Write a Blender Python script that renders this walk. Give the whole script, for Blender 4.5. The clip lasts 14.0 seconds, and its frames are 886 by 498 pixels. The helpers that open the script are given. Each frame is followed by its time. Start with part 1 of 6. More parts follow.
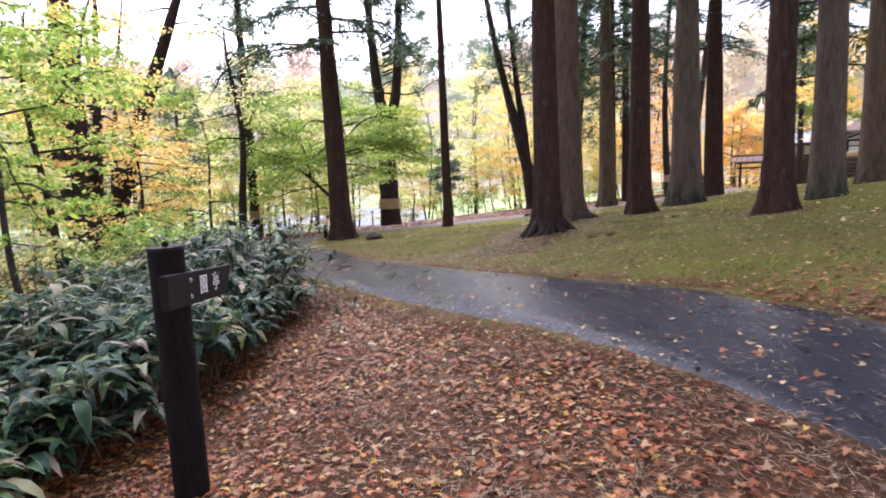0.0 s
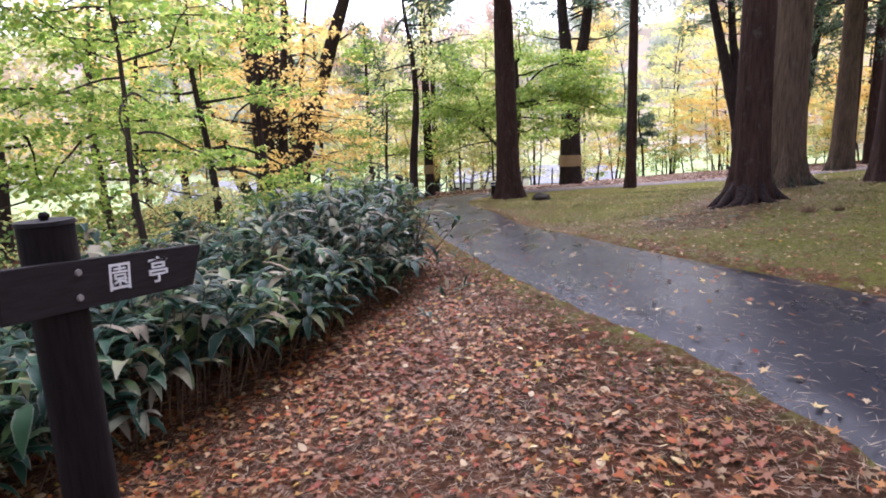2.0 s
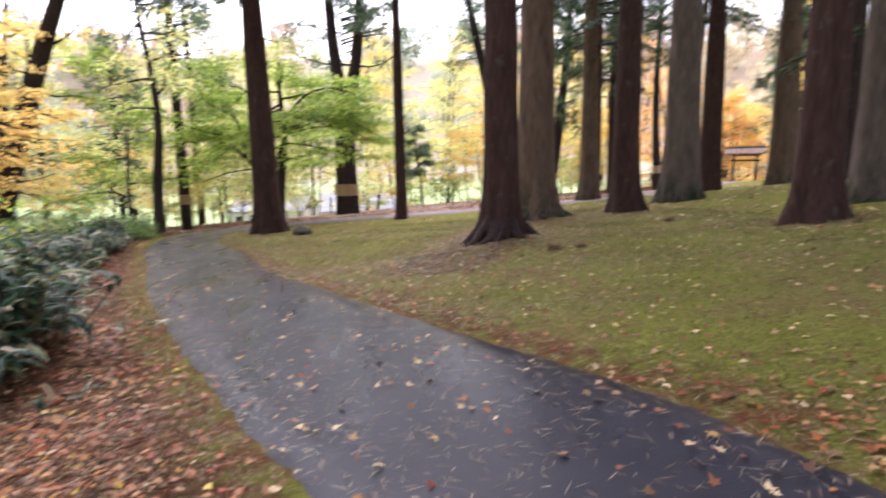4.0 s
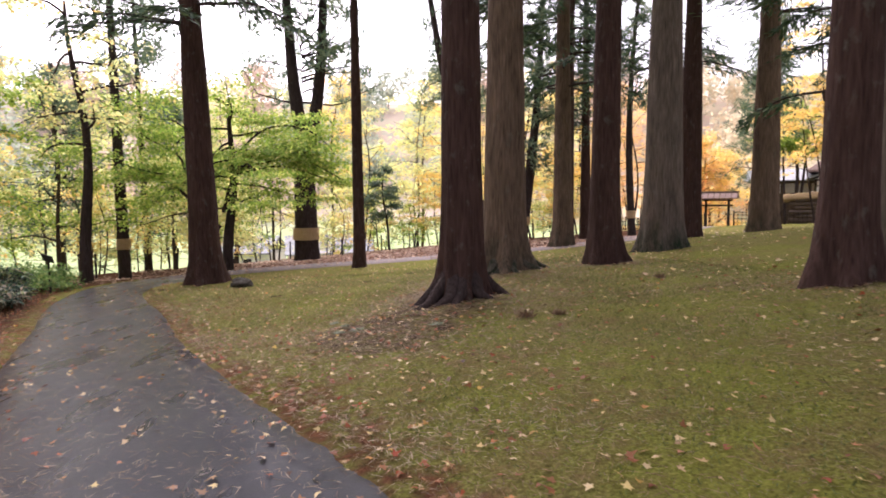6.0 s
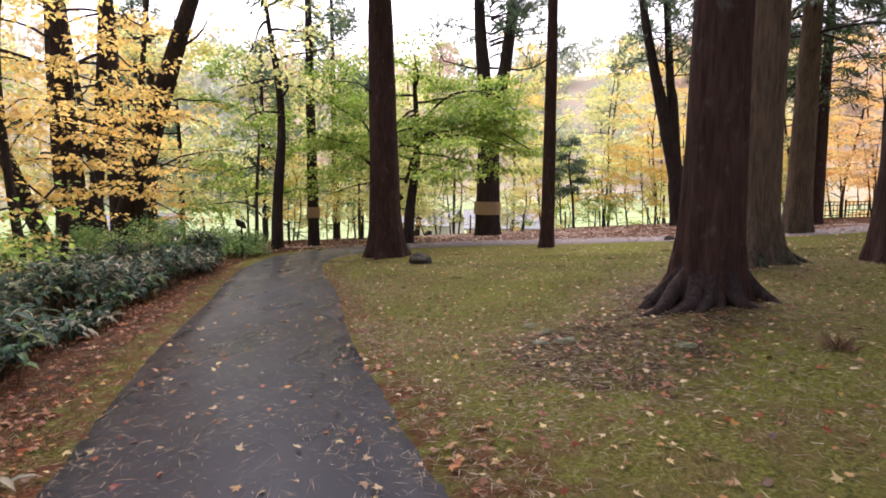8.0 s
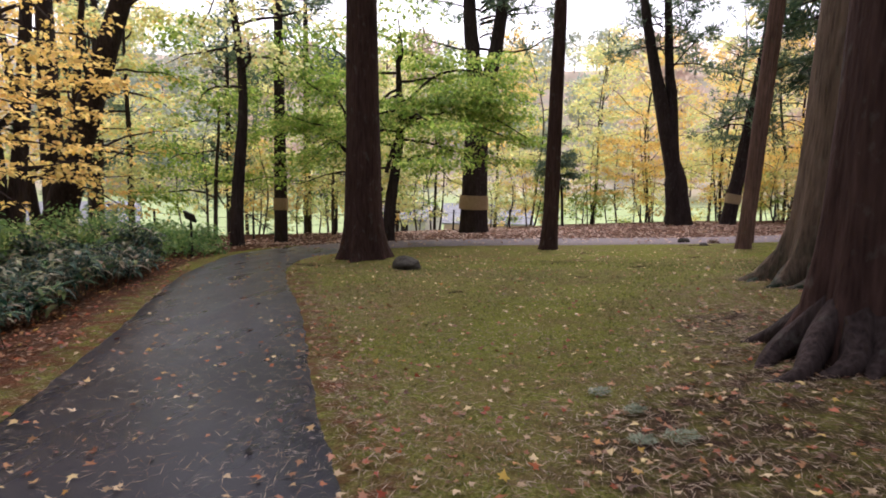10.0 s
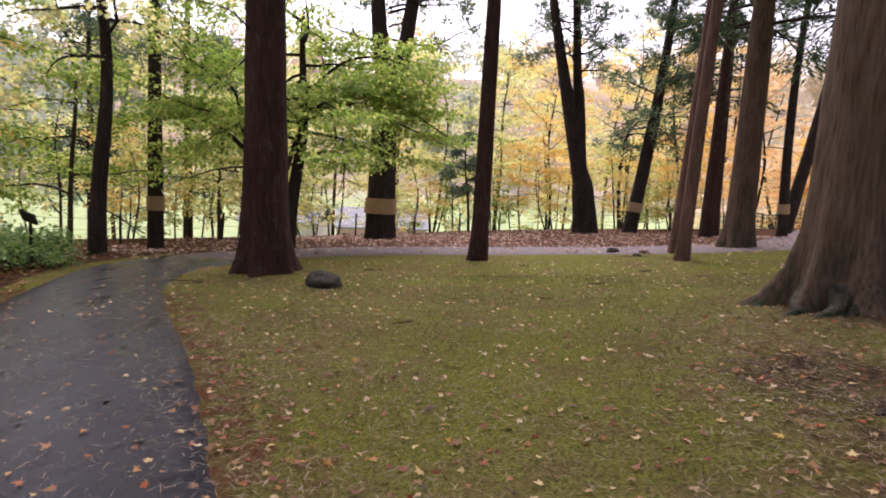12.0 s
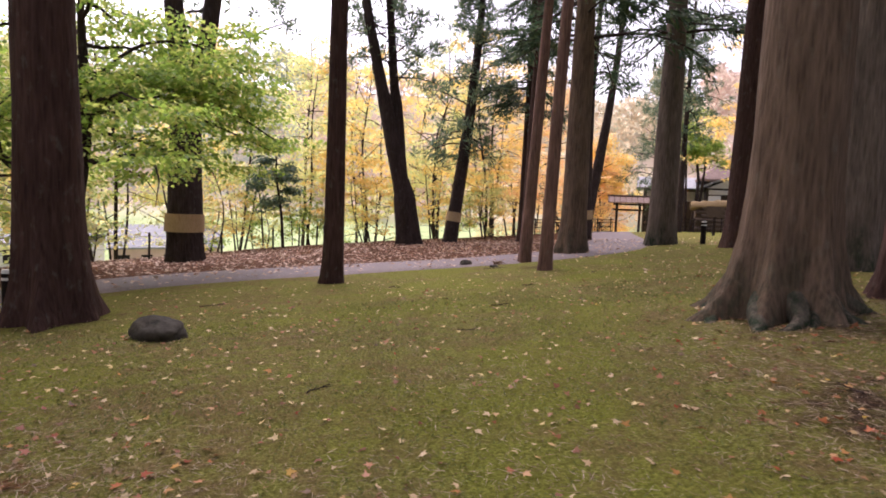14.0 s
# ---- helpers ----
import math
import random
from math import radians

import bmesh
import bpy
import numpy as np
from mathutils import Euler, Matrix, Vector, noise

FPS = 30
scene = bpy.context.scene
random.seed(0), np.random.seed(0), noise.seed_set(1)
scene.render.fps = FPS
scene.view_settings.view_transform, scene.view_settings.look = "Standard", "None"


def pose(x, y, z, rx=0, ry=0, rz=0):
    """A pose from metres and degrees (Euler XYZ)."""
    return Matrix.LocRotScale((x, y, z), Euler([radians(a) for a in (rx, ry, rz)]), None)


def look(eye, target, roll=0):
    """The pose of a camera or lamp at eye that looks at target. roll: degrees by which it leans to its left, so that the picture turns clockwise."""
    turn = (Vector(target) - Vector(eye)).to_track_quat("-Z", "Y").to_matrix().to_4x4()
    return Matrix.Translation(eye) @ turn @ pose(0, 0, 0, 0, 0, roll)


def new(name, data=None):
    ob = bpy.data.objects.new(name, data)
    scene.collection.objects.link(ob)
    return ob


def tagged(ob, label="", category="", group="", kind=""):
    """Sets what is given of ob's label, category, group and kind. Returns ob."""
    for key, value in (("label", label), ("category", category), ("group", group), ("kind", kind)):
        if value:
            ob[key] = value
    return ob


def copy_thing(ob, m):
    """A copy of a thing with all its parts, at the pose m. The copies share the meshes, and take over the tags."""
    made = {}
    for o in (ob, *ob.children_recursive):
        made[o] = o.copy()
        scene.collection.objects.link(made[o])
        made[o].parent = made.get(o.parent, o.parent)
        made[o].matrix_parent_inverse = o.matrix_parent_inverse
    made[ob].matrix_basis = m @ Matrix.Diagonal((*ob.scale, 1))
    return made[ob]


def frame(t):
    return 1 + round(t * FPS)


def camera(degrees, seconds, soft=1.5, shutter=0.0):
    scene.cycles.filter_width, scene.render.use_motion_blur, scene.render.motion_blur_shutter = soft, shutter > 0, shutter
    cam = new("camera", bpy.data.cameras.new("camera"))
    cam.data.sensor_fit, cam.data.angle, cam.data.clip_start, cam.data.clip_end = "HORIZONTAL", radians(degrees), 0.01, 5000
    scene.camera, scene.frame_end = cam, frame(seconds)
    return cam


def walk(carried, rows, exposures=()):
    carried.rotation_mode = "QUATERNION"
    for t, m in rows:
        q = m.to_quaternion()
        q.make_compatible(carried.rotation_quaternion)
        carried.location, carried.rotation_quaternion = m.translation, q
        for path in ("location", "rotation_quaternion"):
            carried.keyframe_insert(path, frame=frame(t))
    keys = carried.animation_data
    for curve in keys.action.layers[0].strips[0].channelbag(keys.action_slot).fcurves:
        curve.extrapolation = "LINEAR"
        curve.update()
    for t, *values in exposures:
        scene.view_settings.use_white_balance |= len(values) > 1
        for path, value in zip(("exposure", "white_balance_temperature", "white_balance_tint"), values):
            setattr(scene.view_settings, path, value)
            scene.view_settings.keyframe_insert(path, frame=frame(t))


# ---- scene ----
cam = camera(73.3, 14.0, soft=1.8, shutter=0.25)
PATH = [
    (0, (-0.028, -0.024, 1.506), (-0.023, 1.959, 1.241), -2.9),
    (0.5, (0.148, 0.397, 1.519), (-0.078, 2.358, 1.196), -2.9),
    (1, (0.263, 0.848, 1.493), (-0.199, 2.763, 1.145), -2.3),
    (1.5, (0.436, 1.358, 1.441), (-0.116, 3.245, 1.074), -2.4),
    (2, (0.556, 1.809, 1.395), (-0.059, 3.674, 1.016), -2.6),
    (2.5, (0.671, 2.267, 1.389), (0.005, 4.113, 1.004), -2.6),
    (3, (0.864, 2.743, 1.396), (0.3, 4.617, 0.982), -2.5),
    (3.5, (1.049, 3.329, 1.343), (0.705, 5.261, 0.953), -2.5),
    (4, (1.301, 3.799, 1.373), (1.35, 5.774, 1.059), -1.4),
    (4.2, (1.362, 3.996, 1.414), (1.616, 5.964, 1.161), -0.9),
    (6.3, (1.753, 6.011, 1.366), (1.828, 8.002, 1.191), -0.9),
    (6.5, (1.752, 6.195, 1.358), (1.707, 8.185, 1.162), -1.0),
    (7, (1.645, 6.746, 1.314), (1.379, 8.714, 1.077), -0.2),
    (7.5, (1.438, 7.271, 1.299), (1.033, 9.214, 1.056), -0.2),
    (7.7, (1.359, 7.495, 1.277), (0.92, 9.43, 1.029), -0.1),
    (9.8, (0.435, 9.976, 1.098), (0.055, 11.922, 0.83), 1.0),
    (10, (0.356, 10.194, 1.113), (0.003, 12.144, 0.841), 1.1),
    (10.5, (0.078, 10.685, 1.089), (-0.22, 12.641, 0.798), 1.4),
    (11, (-0.157, 11.21, 1.025), (-0.346, 13.181, 0.742), 2.0),
    (11.5, (-0.418, 11.679, 1.001), (-0.472, 13.661, 0.744), 2.7),
    (12, (-0.64, 12.172, 0.961), (-0.623, 14.157, 0.715), 2.8),
    (12.5, (-0.877, 12.722, 0.933), (-0.603, 14.689, 0.703), 3.0),
    (13, (-1.14, 13.246, 0.908), (-0.582, 15.157, 0.712), 2.5),
    (13.5, (-1.417, 13.681, 0.907), (-0.779, 15.567, 0.721), 2.3),
    (14, (-1.714, 14.147, 0.844), (-1.029, 16.018, 0.666), 2.1),
]
# the clip's camera dims and lifts its picture a little on the way
EXPOSURE = [(0, 1.56, 5700, 25), (1.5, 1.47, 5600, 27), (3.0, 1.57, 5600, 28), (4.0, 1.6, 6000, 25), (6.5, 1.36, 6350, 28), (7.5, 1.28, 6250, 27), (9.8, 0.82, 6200, 24),
            (10.5, 1.03, 5850, 27), (11.0, 1.12, 5850, 27), (12.0, 0.98, 6250, 31), (12.5, 0.76, 6350, 31), (13.0, 0.86, 6350, 31), (14.0, 1.14, 6300, 31)]
walk(cam, [(t, look(eye, target, roll)) for t, eye, target, roll in PATH], EXPOSURE)

# ---- world and light: a bright overcast sky ----
world = bpy.data.worlds.new("overcast")
scene.world = world
world.use_nodes = True
wn, wl = world.node_tree.nodes, world.node_tree.links
sky = wn.new("ShaderNodeTexSky")
sky.sky_type, sky.sun_disc = "NISHITA", False
sky.sun_elevation, sky.sun_rotation = radians(48), radians(-20)
sky.dust_density, sky.air_density = 4.0, 1.0
grey = wn.new("ShaderNodeHueSaturation")
grey.inputs["Saturation"].default_value = 0.22
wl.new(sky.outputs[0], grey.inputs["Color"])
wl.new(grey.outputs[0], wn["Background"].inputs["Color"])
wn["Background"].inputs["Strength"].default_value = 0.15
sun_data = bpy.data.lights.new("sun", "SUN")
sun_data.energy, sun_data.angle, sun_data.color = 1.5, radians(40), (1.0, 0.97, 0.93)
sun = new("sun", sun_data)
sun.matrix_world = look((0, 0, 40), (0 + 40 * math.sin(radians(20)) * -0.7, -40 * 0.6, 0))


# ---- mesh helpers ----
def mesh_from(name, verts, faces, mats, smooth=False, uvs=None, slots=None):
    me = bpy.data.meshes.new(name)
    me.from_pydata([tuple(v) for v in verts], [], faces)
    for m in mats:
        me.materials.append(m)
    if smooth:
        me.polygons.foreach_set("use_smooth", np.ones(len(me.polygons), dtype=bool))
    if slots is not None:
        me.polygons.foreach_set("material_index", np.asarray(slots, dtype=np.int32))
    return me


def mesh_arrays(name, verts, loops, sizes, mats, smooth=False, uv=None):
    """A mesh straight from arrays: loop vertex indices and face sizes."""
    me = bpy.data.meshes.new(name)
    me.vertices.add(len(verts))
    me.vertices.foreach_set("co", np.ascontiguousarray(verts, dtype=np.float32).ravel())
    me.loops.add(len(loops))
    me.loops.foreach_set("vertex_index", np.ascontiguousarray(loops, dtype=np.int32))
    me.polygons.add(len(sizes))
    starts = np.concatenate([[0], np.cumsum(sizes)[:-1]]).astype(np.int32)
    me.polygons.foreach_set("loop_start", starts)
    me.polygons.foreach_set("loop_total", np.ascontiguousarray(sizes, dtype=np.int32))
    if smooth:
        me.polygons.foreach_set("use_smooth", np.ones(len(sizes), dtype=bool))
    if uv is not None:
        layer = me.uv_layers.new(name="UVMap")
        layer.data.foreach_set("uv", np.ascontiguousarray(uv, dtype=np.float32).ravel())
    for m in mats:
        me.materials.append(m)
    me.update(calc_edges=True)
    return me


def part(name, bm, material, parent, label=""):
    """One bmesh as one mesh object under a thing or a part."""
    me = bpy.data.meshes.new(name)
    bm.to_mesh(me)
    bm.free()
    me.materials.append(material)
    ob = new(name, me)
    ob.parent = parent
    return tagged(ob, label)


def part_mesh(name, me, parent, label="", kind=""):
    ob = new(name, me)
    ob.parent = parent
    return tagged(ob, label, kind=kind)


def empty(name, m, label, category, group=""):
    ob = new(name)
    ob.empty_display_size = 0.2
    ob.matrix_world = m
    return tagged(ob, label, category, group)


def box(bm, x0, y0, z0, x1, y1, z1, bevel=0.0, m=None):
    made = bmesh.ops.create_cube(bm, size=1.0)["verts"]
    bmesh.ops.scale(bm, vec=(x1 - x0, y1 - y0, z1 - z0), verts=made)
    bmesh.ops.translate(bm, vec=((x0 + x1) / 2, (y0 + y1) / 2, (z0 + z1) / 2), verts=made)
    if bevel:
        edges = list({e for v in made for e in v.link_edges})
        made = bmesh.ops.bevel(bm, geom=edges, offset=bevel, segments=2, affect="EDGES")["verts"]
    if m is not None:
        bmesh.ops.transform(bm, matrix=m, verts=list({v for v in made if v.is_valid}))
    return made


def rod(bm, a, b, r0, r1=None, sides=10, caps=True):
    a, b = Vector(a), Vector(b)
    made = bmesh.ops.create_cone(bm, cap_ends=caps, segments=sides, radius1=r0, radius2=r0 if r1 is None else r1, depth=(b - a).length)["verts"]
    turn = (b - a).to_track_quat("Z", "Y").to_matrix().to_4x4()
    bmesh.ops.transform(bm, matrix=Matrix.Translation((a + b) / 2) @ turn, verts=made)
    return made


# ---- the lie of the land ----
LAND = (-0.1305, 1.6027, -0.4324, 0.5209, -1.5988, -0.1419, 0.0241, -0.322, 0.5587, -0.0399)
MOUNDS = ((-1.9, 3.9, -0.13, 1.5), (2.7, 15.1, 0.13, 1.6), (4.1, 19.0, 0.14, 1.7), (-1.2, 16.0, -0.14, 2.2), (-9.7, 31.0, -0.2, 3.0), (13.6, 43.0, -0.2, 4.0))


def saturate(v, lo, hi):
    mid, half = (lo + hi) / 2, (hi - lo) / 2
    return mid + half * np.tanh((v - mid) / half)


def step(a, b, v):
    k = np.clip((v - a) / (b - a), 0, 1)
    return k * k * (3 - 2 * k)


def beyond(x, y):
    """Metres past the brow where the park falls to the valley; negative on the near side."""
    return np.maximum(np.maximum(y - 46.8 - 0.25 * np.maximum(x - 12, 0), (-x - 6.2) * 0.70 + (y - 40.2) * 0.66), -x - 19.0)


def ripple(x, y):
    """Small unevenness of the turf, absent from the asphalt."""
    return 0.006 * np.sin(3.1 * x + 1.7 * y) * np.sin(2.3 * y - x) + 0.012 * np.sin(0.9 * x) * np.sin(1.1 * y + 0.6)


def height(x, y):
    x, y = np.asarray(x, float), np.asarray(y, float)
    u, v = saturate(x, -16, 34) / 10, saturate(y, -20, 70) / 20
    terms = (1, u, v, u * u, u * v, v * v, u ** 3, u * u * v, u * v * v, v ** 3)
    z = sum(c * q for c, q in zip(LAND, terms))
    z = np.where(z > 0, 1.4 * np.tanh(z / 1.4), z)
    for mx, my, mh, mr in MOUNDS:
        z = z + mh * np.exp(-((x - mx) ** 2 + (y - my) ** 2) / mr ** 2)
    s = beyond(x, y)
    far = np.hypot(x, y)
    z = z * (1 - step(60, 160, far)) - 6.5 * step(0, 22, s)
    return z + 54 * step(150, 310, far) * (y > -50) + ripple(x, y)


def gz(x, y):
    return float(height(x, y))


def spline(points, n):
    """A smooth curve through a few points."""
    p = np.array(points, float)
    p = np.vstack([2 * p[0] - p[1], p, 2 * p[-1] - p[-2]])
    out = []
    for i in range(1, len(p) - 2):
        for k in range(n):
            t = k / n
            a, b, c, d = p[i - 1], p[i], p[i + 1], p[i + 2]
            out.append(0.5 * (2 * b + (c - a) * t + (2 * a - 5 * b + 4 * c - d) * t * t + (3 * b - a - 3 * c + d) * t ** 3))
    out.append(p[-2])
    return np.array(out)


# the asphalt path: centre line and half width
PATH_LINE = [(5.2, -14, 1.15), (4.0, -6, 1.1), (3.2, 0, 1.0), (2.72, 3.3, 0.85), (1.95, 6.1, 1.0), (0.8, 8.2, 1.1), (-0.75, 10.9, 1.12), (-2.35, 13.9, 1.15), (-3.7, 16.8, 1.12),
             (-5.05, 19.4, 1.05), (-6.0, 21.8, 1.0), (-6.3, 24.2, 1.15), (-5.2, 27.2, 1.4), (-2.4, 29.0, 1.55), (1.5, 29.5, 1.55), (5.5, 29.7, 1.5), (10.4, 31.6, 1.5), (15.4, 37.6, 1.5), (20.6, 45, 1.5), (26.2, 53, 1.5), (30, 59, 1.5), (34, 66, 1.5)]
path = spline(PATH_LINE, 16)


def path_distance(x, y):
    """Signed metres from the path's edge (negative on the asphalt), and +1 on its right, -1 on its left."""
    x, y = np.atleast_1d(np.asarray(x, float)), np.atleast_1d(np.asarray(y, float))
    best = np.full(x.shape, 1e9)
    side = np.zeros(x.shape)
    for (ax, ay, aw), (bx, by, bw) in zip(path[:-1:2], path[2::2]):
        dx, dy = bx - ax, by - ay
        t = np.clip(((x - ax) * dx + (y - ay) * dy) / (dx * dx + dy * dy), 0, 1)
        d = np.hypot(x - ax - t * dx, y - ay - t * dy) - (aw + t * (bw - aw))
        near = d < best
        best = np.where(near, d, best)
        side = np.where(near, np.sign(dx * -(y - ay) + dy * (x - ax)), side)
    return best, side


# ---- materials ----
class Nodes:
    """A short hand for building one material's nodes."""

    def __init__(self, name):
        self.mat = bpy.data.materials.new(name)
        self.mat.use_nodes = True
        self.n, self.l = self.mat.node_tree.nodes, self.mat.node_tree.links
        self.bsdf = self.n["Principled BSDF"]

    def node(self, kind, **values):
        nd = self.n.new("ShaderNode" + kind)
        for key, v in values.items():
            key = key.replace("_", " ")
            if isinstance(v, bpy.types.NodeSocket):
                self.l.new(v, nd.inputs[key])
            else:
                nd.inputs[key].default_value = v
        return nd

    def coords(self, which="Object", scale=(1, 1, 1)):
        c = self.n.new("ShaderNodeTexCoord")
        m = self.node("Mapping", Vector=c.outputs[which], Scale=scale)
        return m.outputs[0]

    def noise(self, vec, scale, detail=4.0, rough=0.55):
        return self.node("TexNoise", Vector=vec, Scale=scale, Detail=detail, Roughness=rough).outputs[0]

    def ramp(self, fac, stops, smooth=False):
        r = self.n.new("ShaderNodeValToRGB")
        self.l.new(fac, r.inputs[0])
        el = r.color_ramp.elements
        while len(el) < len(stops):
            el.new(0.5)
        for e, (p, c) in zip(el, stops):
            e.position = p
            e.color = (*c, 1) if len(c) == 3 else c
        if smooth:
            r.color_ramp.interpolation = "EASE"
        return r.outputs[0]

    def mix(self, fac, a, b, mode="MIX"):
        m = self.n.new("ShaderNodeMix")
        m.data_type, m.blend_type = "RGBA", mode
        for i, v in ((0, fac), (6, a), (7, b)):
            if isinstance(v, bpy.types.NodeSocket):
                self.l.new(v, m.inputs[i])
            else:
                m.inputs[i].default_value = v if i == 0 else (*v, 1)
        return m.outputs[2]

    def math(self, op, a, b=0.5):
        m = self.n.new("ShaderNodeMath")
        m.operation = op
        for i, v in enumerate((a, b)):
            if isinstance(v, bpy.types.NodeSocket):
                self.l.new(v, m.inputs[i])
            else:
                m.inputs[i].default_value = v
        return m.outputs[0]

    def set(self, **values):
        for key, v in values.items():
            key = key.replace("_", " ")
            if isinstance(v, bpy.types.NodeSocket):
                self.l.new(v, self.bsdf.inputs[key])
            else:
                self.bsdf.inputs[key].default_value = (*v, 1) if isinstance(v, tuple) and len(v) == 3 else v
        return self

    def bump(self, height_socket, strength, distance, normal=None):
        b = self.node("Bump", Height=height_socket, Strength=strength, Distance=distance)
        if normal is not None:
            self.l.new(normal, b.inputs["Normal"])
        self.l.new(b.outputs[0], self.bsdf.inputs["Normal"])
        return b.outputs[0]


def leaf_material(name, stops, translucent=0.35, rough=0.55, spec=0.3, drift=None):
    k = Nodes(name)
    geo = k.n.new("ShaderNodeNewGeometry")
    col = k.ramp(geo.outputs["Random Per Island"], stops)
    vein = k.noise(k.coords("Object"), 9.0, 3)
    col = k.mix(0.18, col, k.ramp(vein, [(0.3, (0.45, 0.42, 0.35)), (0.7, (1, 1, 1))]), "MULTIPLY")
    if drift:
        col = k.mix(k.ramp(k.noise(k.coords("Object"), 0.9, 4), [(0.42, (0, 0, 0)), (0.62, (0.75, 0.75, 0.75))]), col, k.mix(1.0, col, drift, "MULTIPLY"))
    k.set(Base_Color=col, Roughness=rough)
    k.bsdf.inputs["Specular IOR Level"].default_value = spec
    if translucent:
        tr = k.n.new("ShaderNodeBsdfTranslucent")
        k.l.new(col, tr.inputs["Color"])
        ms = k.n.new("ShaderNodeMixShader")
        ms.inputs[0].default_value = translucent
        k.l.new(k.bsdf.outputs[0], ms.inputs[1])
        k.l.new(tr.outputs[0], ms.inputs[2])
        k.l.new(ms.outputs[0], k.n["Material Output"].inputs["Surface"])
    return k.mat


def bark_material(name, dark, light, moss=0.0, ridge=26.0):
    k = Nodes(name)
    v = k.coords("Object", (ridge, ridge, ridge * 0.13))
    v2 = k.coords("Object", (3.2, 3.2, 1.1))
    fis = k.noise(v, 0.55, 6, 0.65)
    plates = k.node("TexVoronoi", Vector=k.coords("Object", (ridge * 0.9, ridge * 0.9, ridge * 0.08)), Scale=0.8).outputs[0]
    big = k.noise(v2, 1.0, 4)
    long = k.noise(k.coords("Object", (9.0, 9.0, 0.9)), 1.0, 4, 0.6)
    rel = k.math("ADD", k.math("MULTIPLY", fis, 0.62), k.math("ADD", k.math("MULTIPLY", plates, 0.28), k.math("MULTIPLY", long, 0.26)))
    col = k.ramp(rel, [(0.25, dark), (0.8, light)])
    col = k.mix(k.math("MULTIPLY", k.ramp(big, [(0.35, (0, 0, 0)), (0.65, (1, 1, 1))]), 0.35), col, tuple(0.7 * c for c in dark))
    lich = k.ramp(k.noise(k.coords("Object", (5, 5, 3)), 1.6, 5), [(0.58, (0, 0, 0)), (0.72, (1, 1, 1))])
    col = k.mix(k.math("MULTIPLY", lich, 0.22), col, (0.17, 0.18, 0.14))
    # moss patches, thickest low down; near-black tones also darken the foot
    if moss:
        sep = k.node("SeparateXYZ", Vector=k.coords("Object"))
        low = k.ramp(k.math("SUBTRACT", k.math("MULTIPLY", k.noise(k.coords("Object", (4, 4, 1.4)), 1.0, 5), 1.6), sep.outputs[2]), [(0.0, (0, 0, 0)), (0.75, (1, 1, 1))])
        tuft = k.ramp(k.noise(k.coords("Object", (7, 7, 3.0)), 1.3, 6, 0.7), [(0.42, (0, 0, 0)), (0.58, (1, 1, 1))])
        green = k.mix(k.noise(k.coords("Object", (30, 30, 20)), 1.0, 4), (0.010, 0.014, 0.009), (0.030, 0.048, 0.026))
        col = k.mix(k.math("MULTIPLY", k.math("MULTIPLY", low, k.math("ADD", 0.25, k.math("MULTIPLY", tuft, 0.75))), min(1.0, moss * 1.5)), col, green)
    k.set(Base_Color=col, Roughness=0.9)
    k.bsdf.inputs["Specular IOR Level"].default_value = 0.06
    k.bump(rel, 0.9, 0.035)
    return k.mat


def plain(name, a, b, scale=6.0, rough=0.7, bump=0.2, dist=0.01, stretch=(1, 1, 1), metal=0.0):
    k = Nodes(name)
    n = k.noise(k.coords("Object", stretch), scale, 6, 0.6)
    big = k.noise(k.coords("Object"), scale * 0.15, 3)
    col = k.mix(k.math("MULTIPLY", big, 0.5), k.ramp(n, [(0.3, a), (0.7, b)]), tuple(0.7 * c for c in a))
    k.set(Base_Color=col, Roughness=rough, Metallic=metal)
    k.bsdf.inputs["Specular IOR Level"].default_value = 0.15
    k.bump(n, bump, dist)
    return k.mat


# ground: litter and lawn mixed by the vertex attributes "litter" and "bare"
k = Nodes("park_ground")
pos = k.coords("Object")
att = k.n.new("ShaderNodeAttribute")
att.attribute_name = "litter"
bare = k.n.new("ShaderNodeAttribute")
bare.attribute_name = "bare"
fine = k.noise(pos, 38.0, 6, 0.7)
mid = k.noise(pos, 5.0, 5, 0.6)
wide = k.noise(pos, 0.42, 5, 0.6)
brown = k.noise(pos, 1.5, 6, 0.65)
needles = k.noise(k.coords("Object", (60, 14, 20)), 1.0, 5, 0.7)
lawn = k.ramp(fine, [(0.30, (0.036, 0.040, 0.009)), (0.48, (0.128, 0.128, 0.026)), (0.70, (0.270, 0.258, 0.075))])
lawn = k.mix(k.ramp(k.math("ADD", k.math("MULTIPLY", mid, 0.5), k.math("MULTIPLY", brown, 0.5)), [(0.44, (0, 0, 0)), (0.60, (0.72, 0.72, 0.72))]), lawn, k.ramp(needles, [(0.3, (0.050, 0.034, 0.016)), (0.7, (0.250, 0.165, 0.078))]))
lawn = k.mix(k.ramp(wide, [(0.50, (0, 0, 0)), (0.58, (0.62, 0.62, 0.62))]), lawn, k.ramp(fine, [(0.3, (0.058, 0.070, 0.008)), (0.7, (0.230, 0.240, 0.036))]))
soil = k.ramp(needles, [(0.25, (0.014, 0.010, 0.007)), (0.5, (0.050, 0.031, 0.020)), (0.8, (0.150, 0.090, 0.052))])
duff = k.mix(k.ramp(mid, [(0.35, (0, 0, 0)), (0.65, (1, 1, 1))]), soil, k.ramp(fine, [(0.3, (0.055, 0.022, 0.012)), (0.7, (0.19, 0.080, 0.038))]))
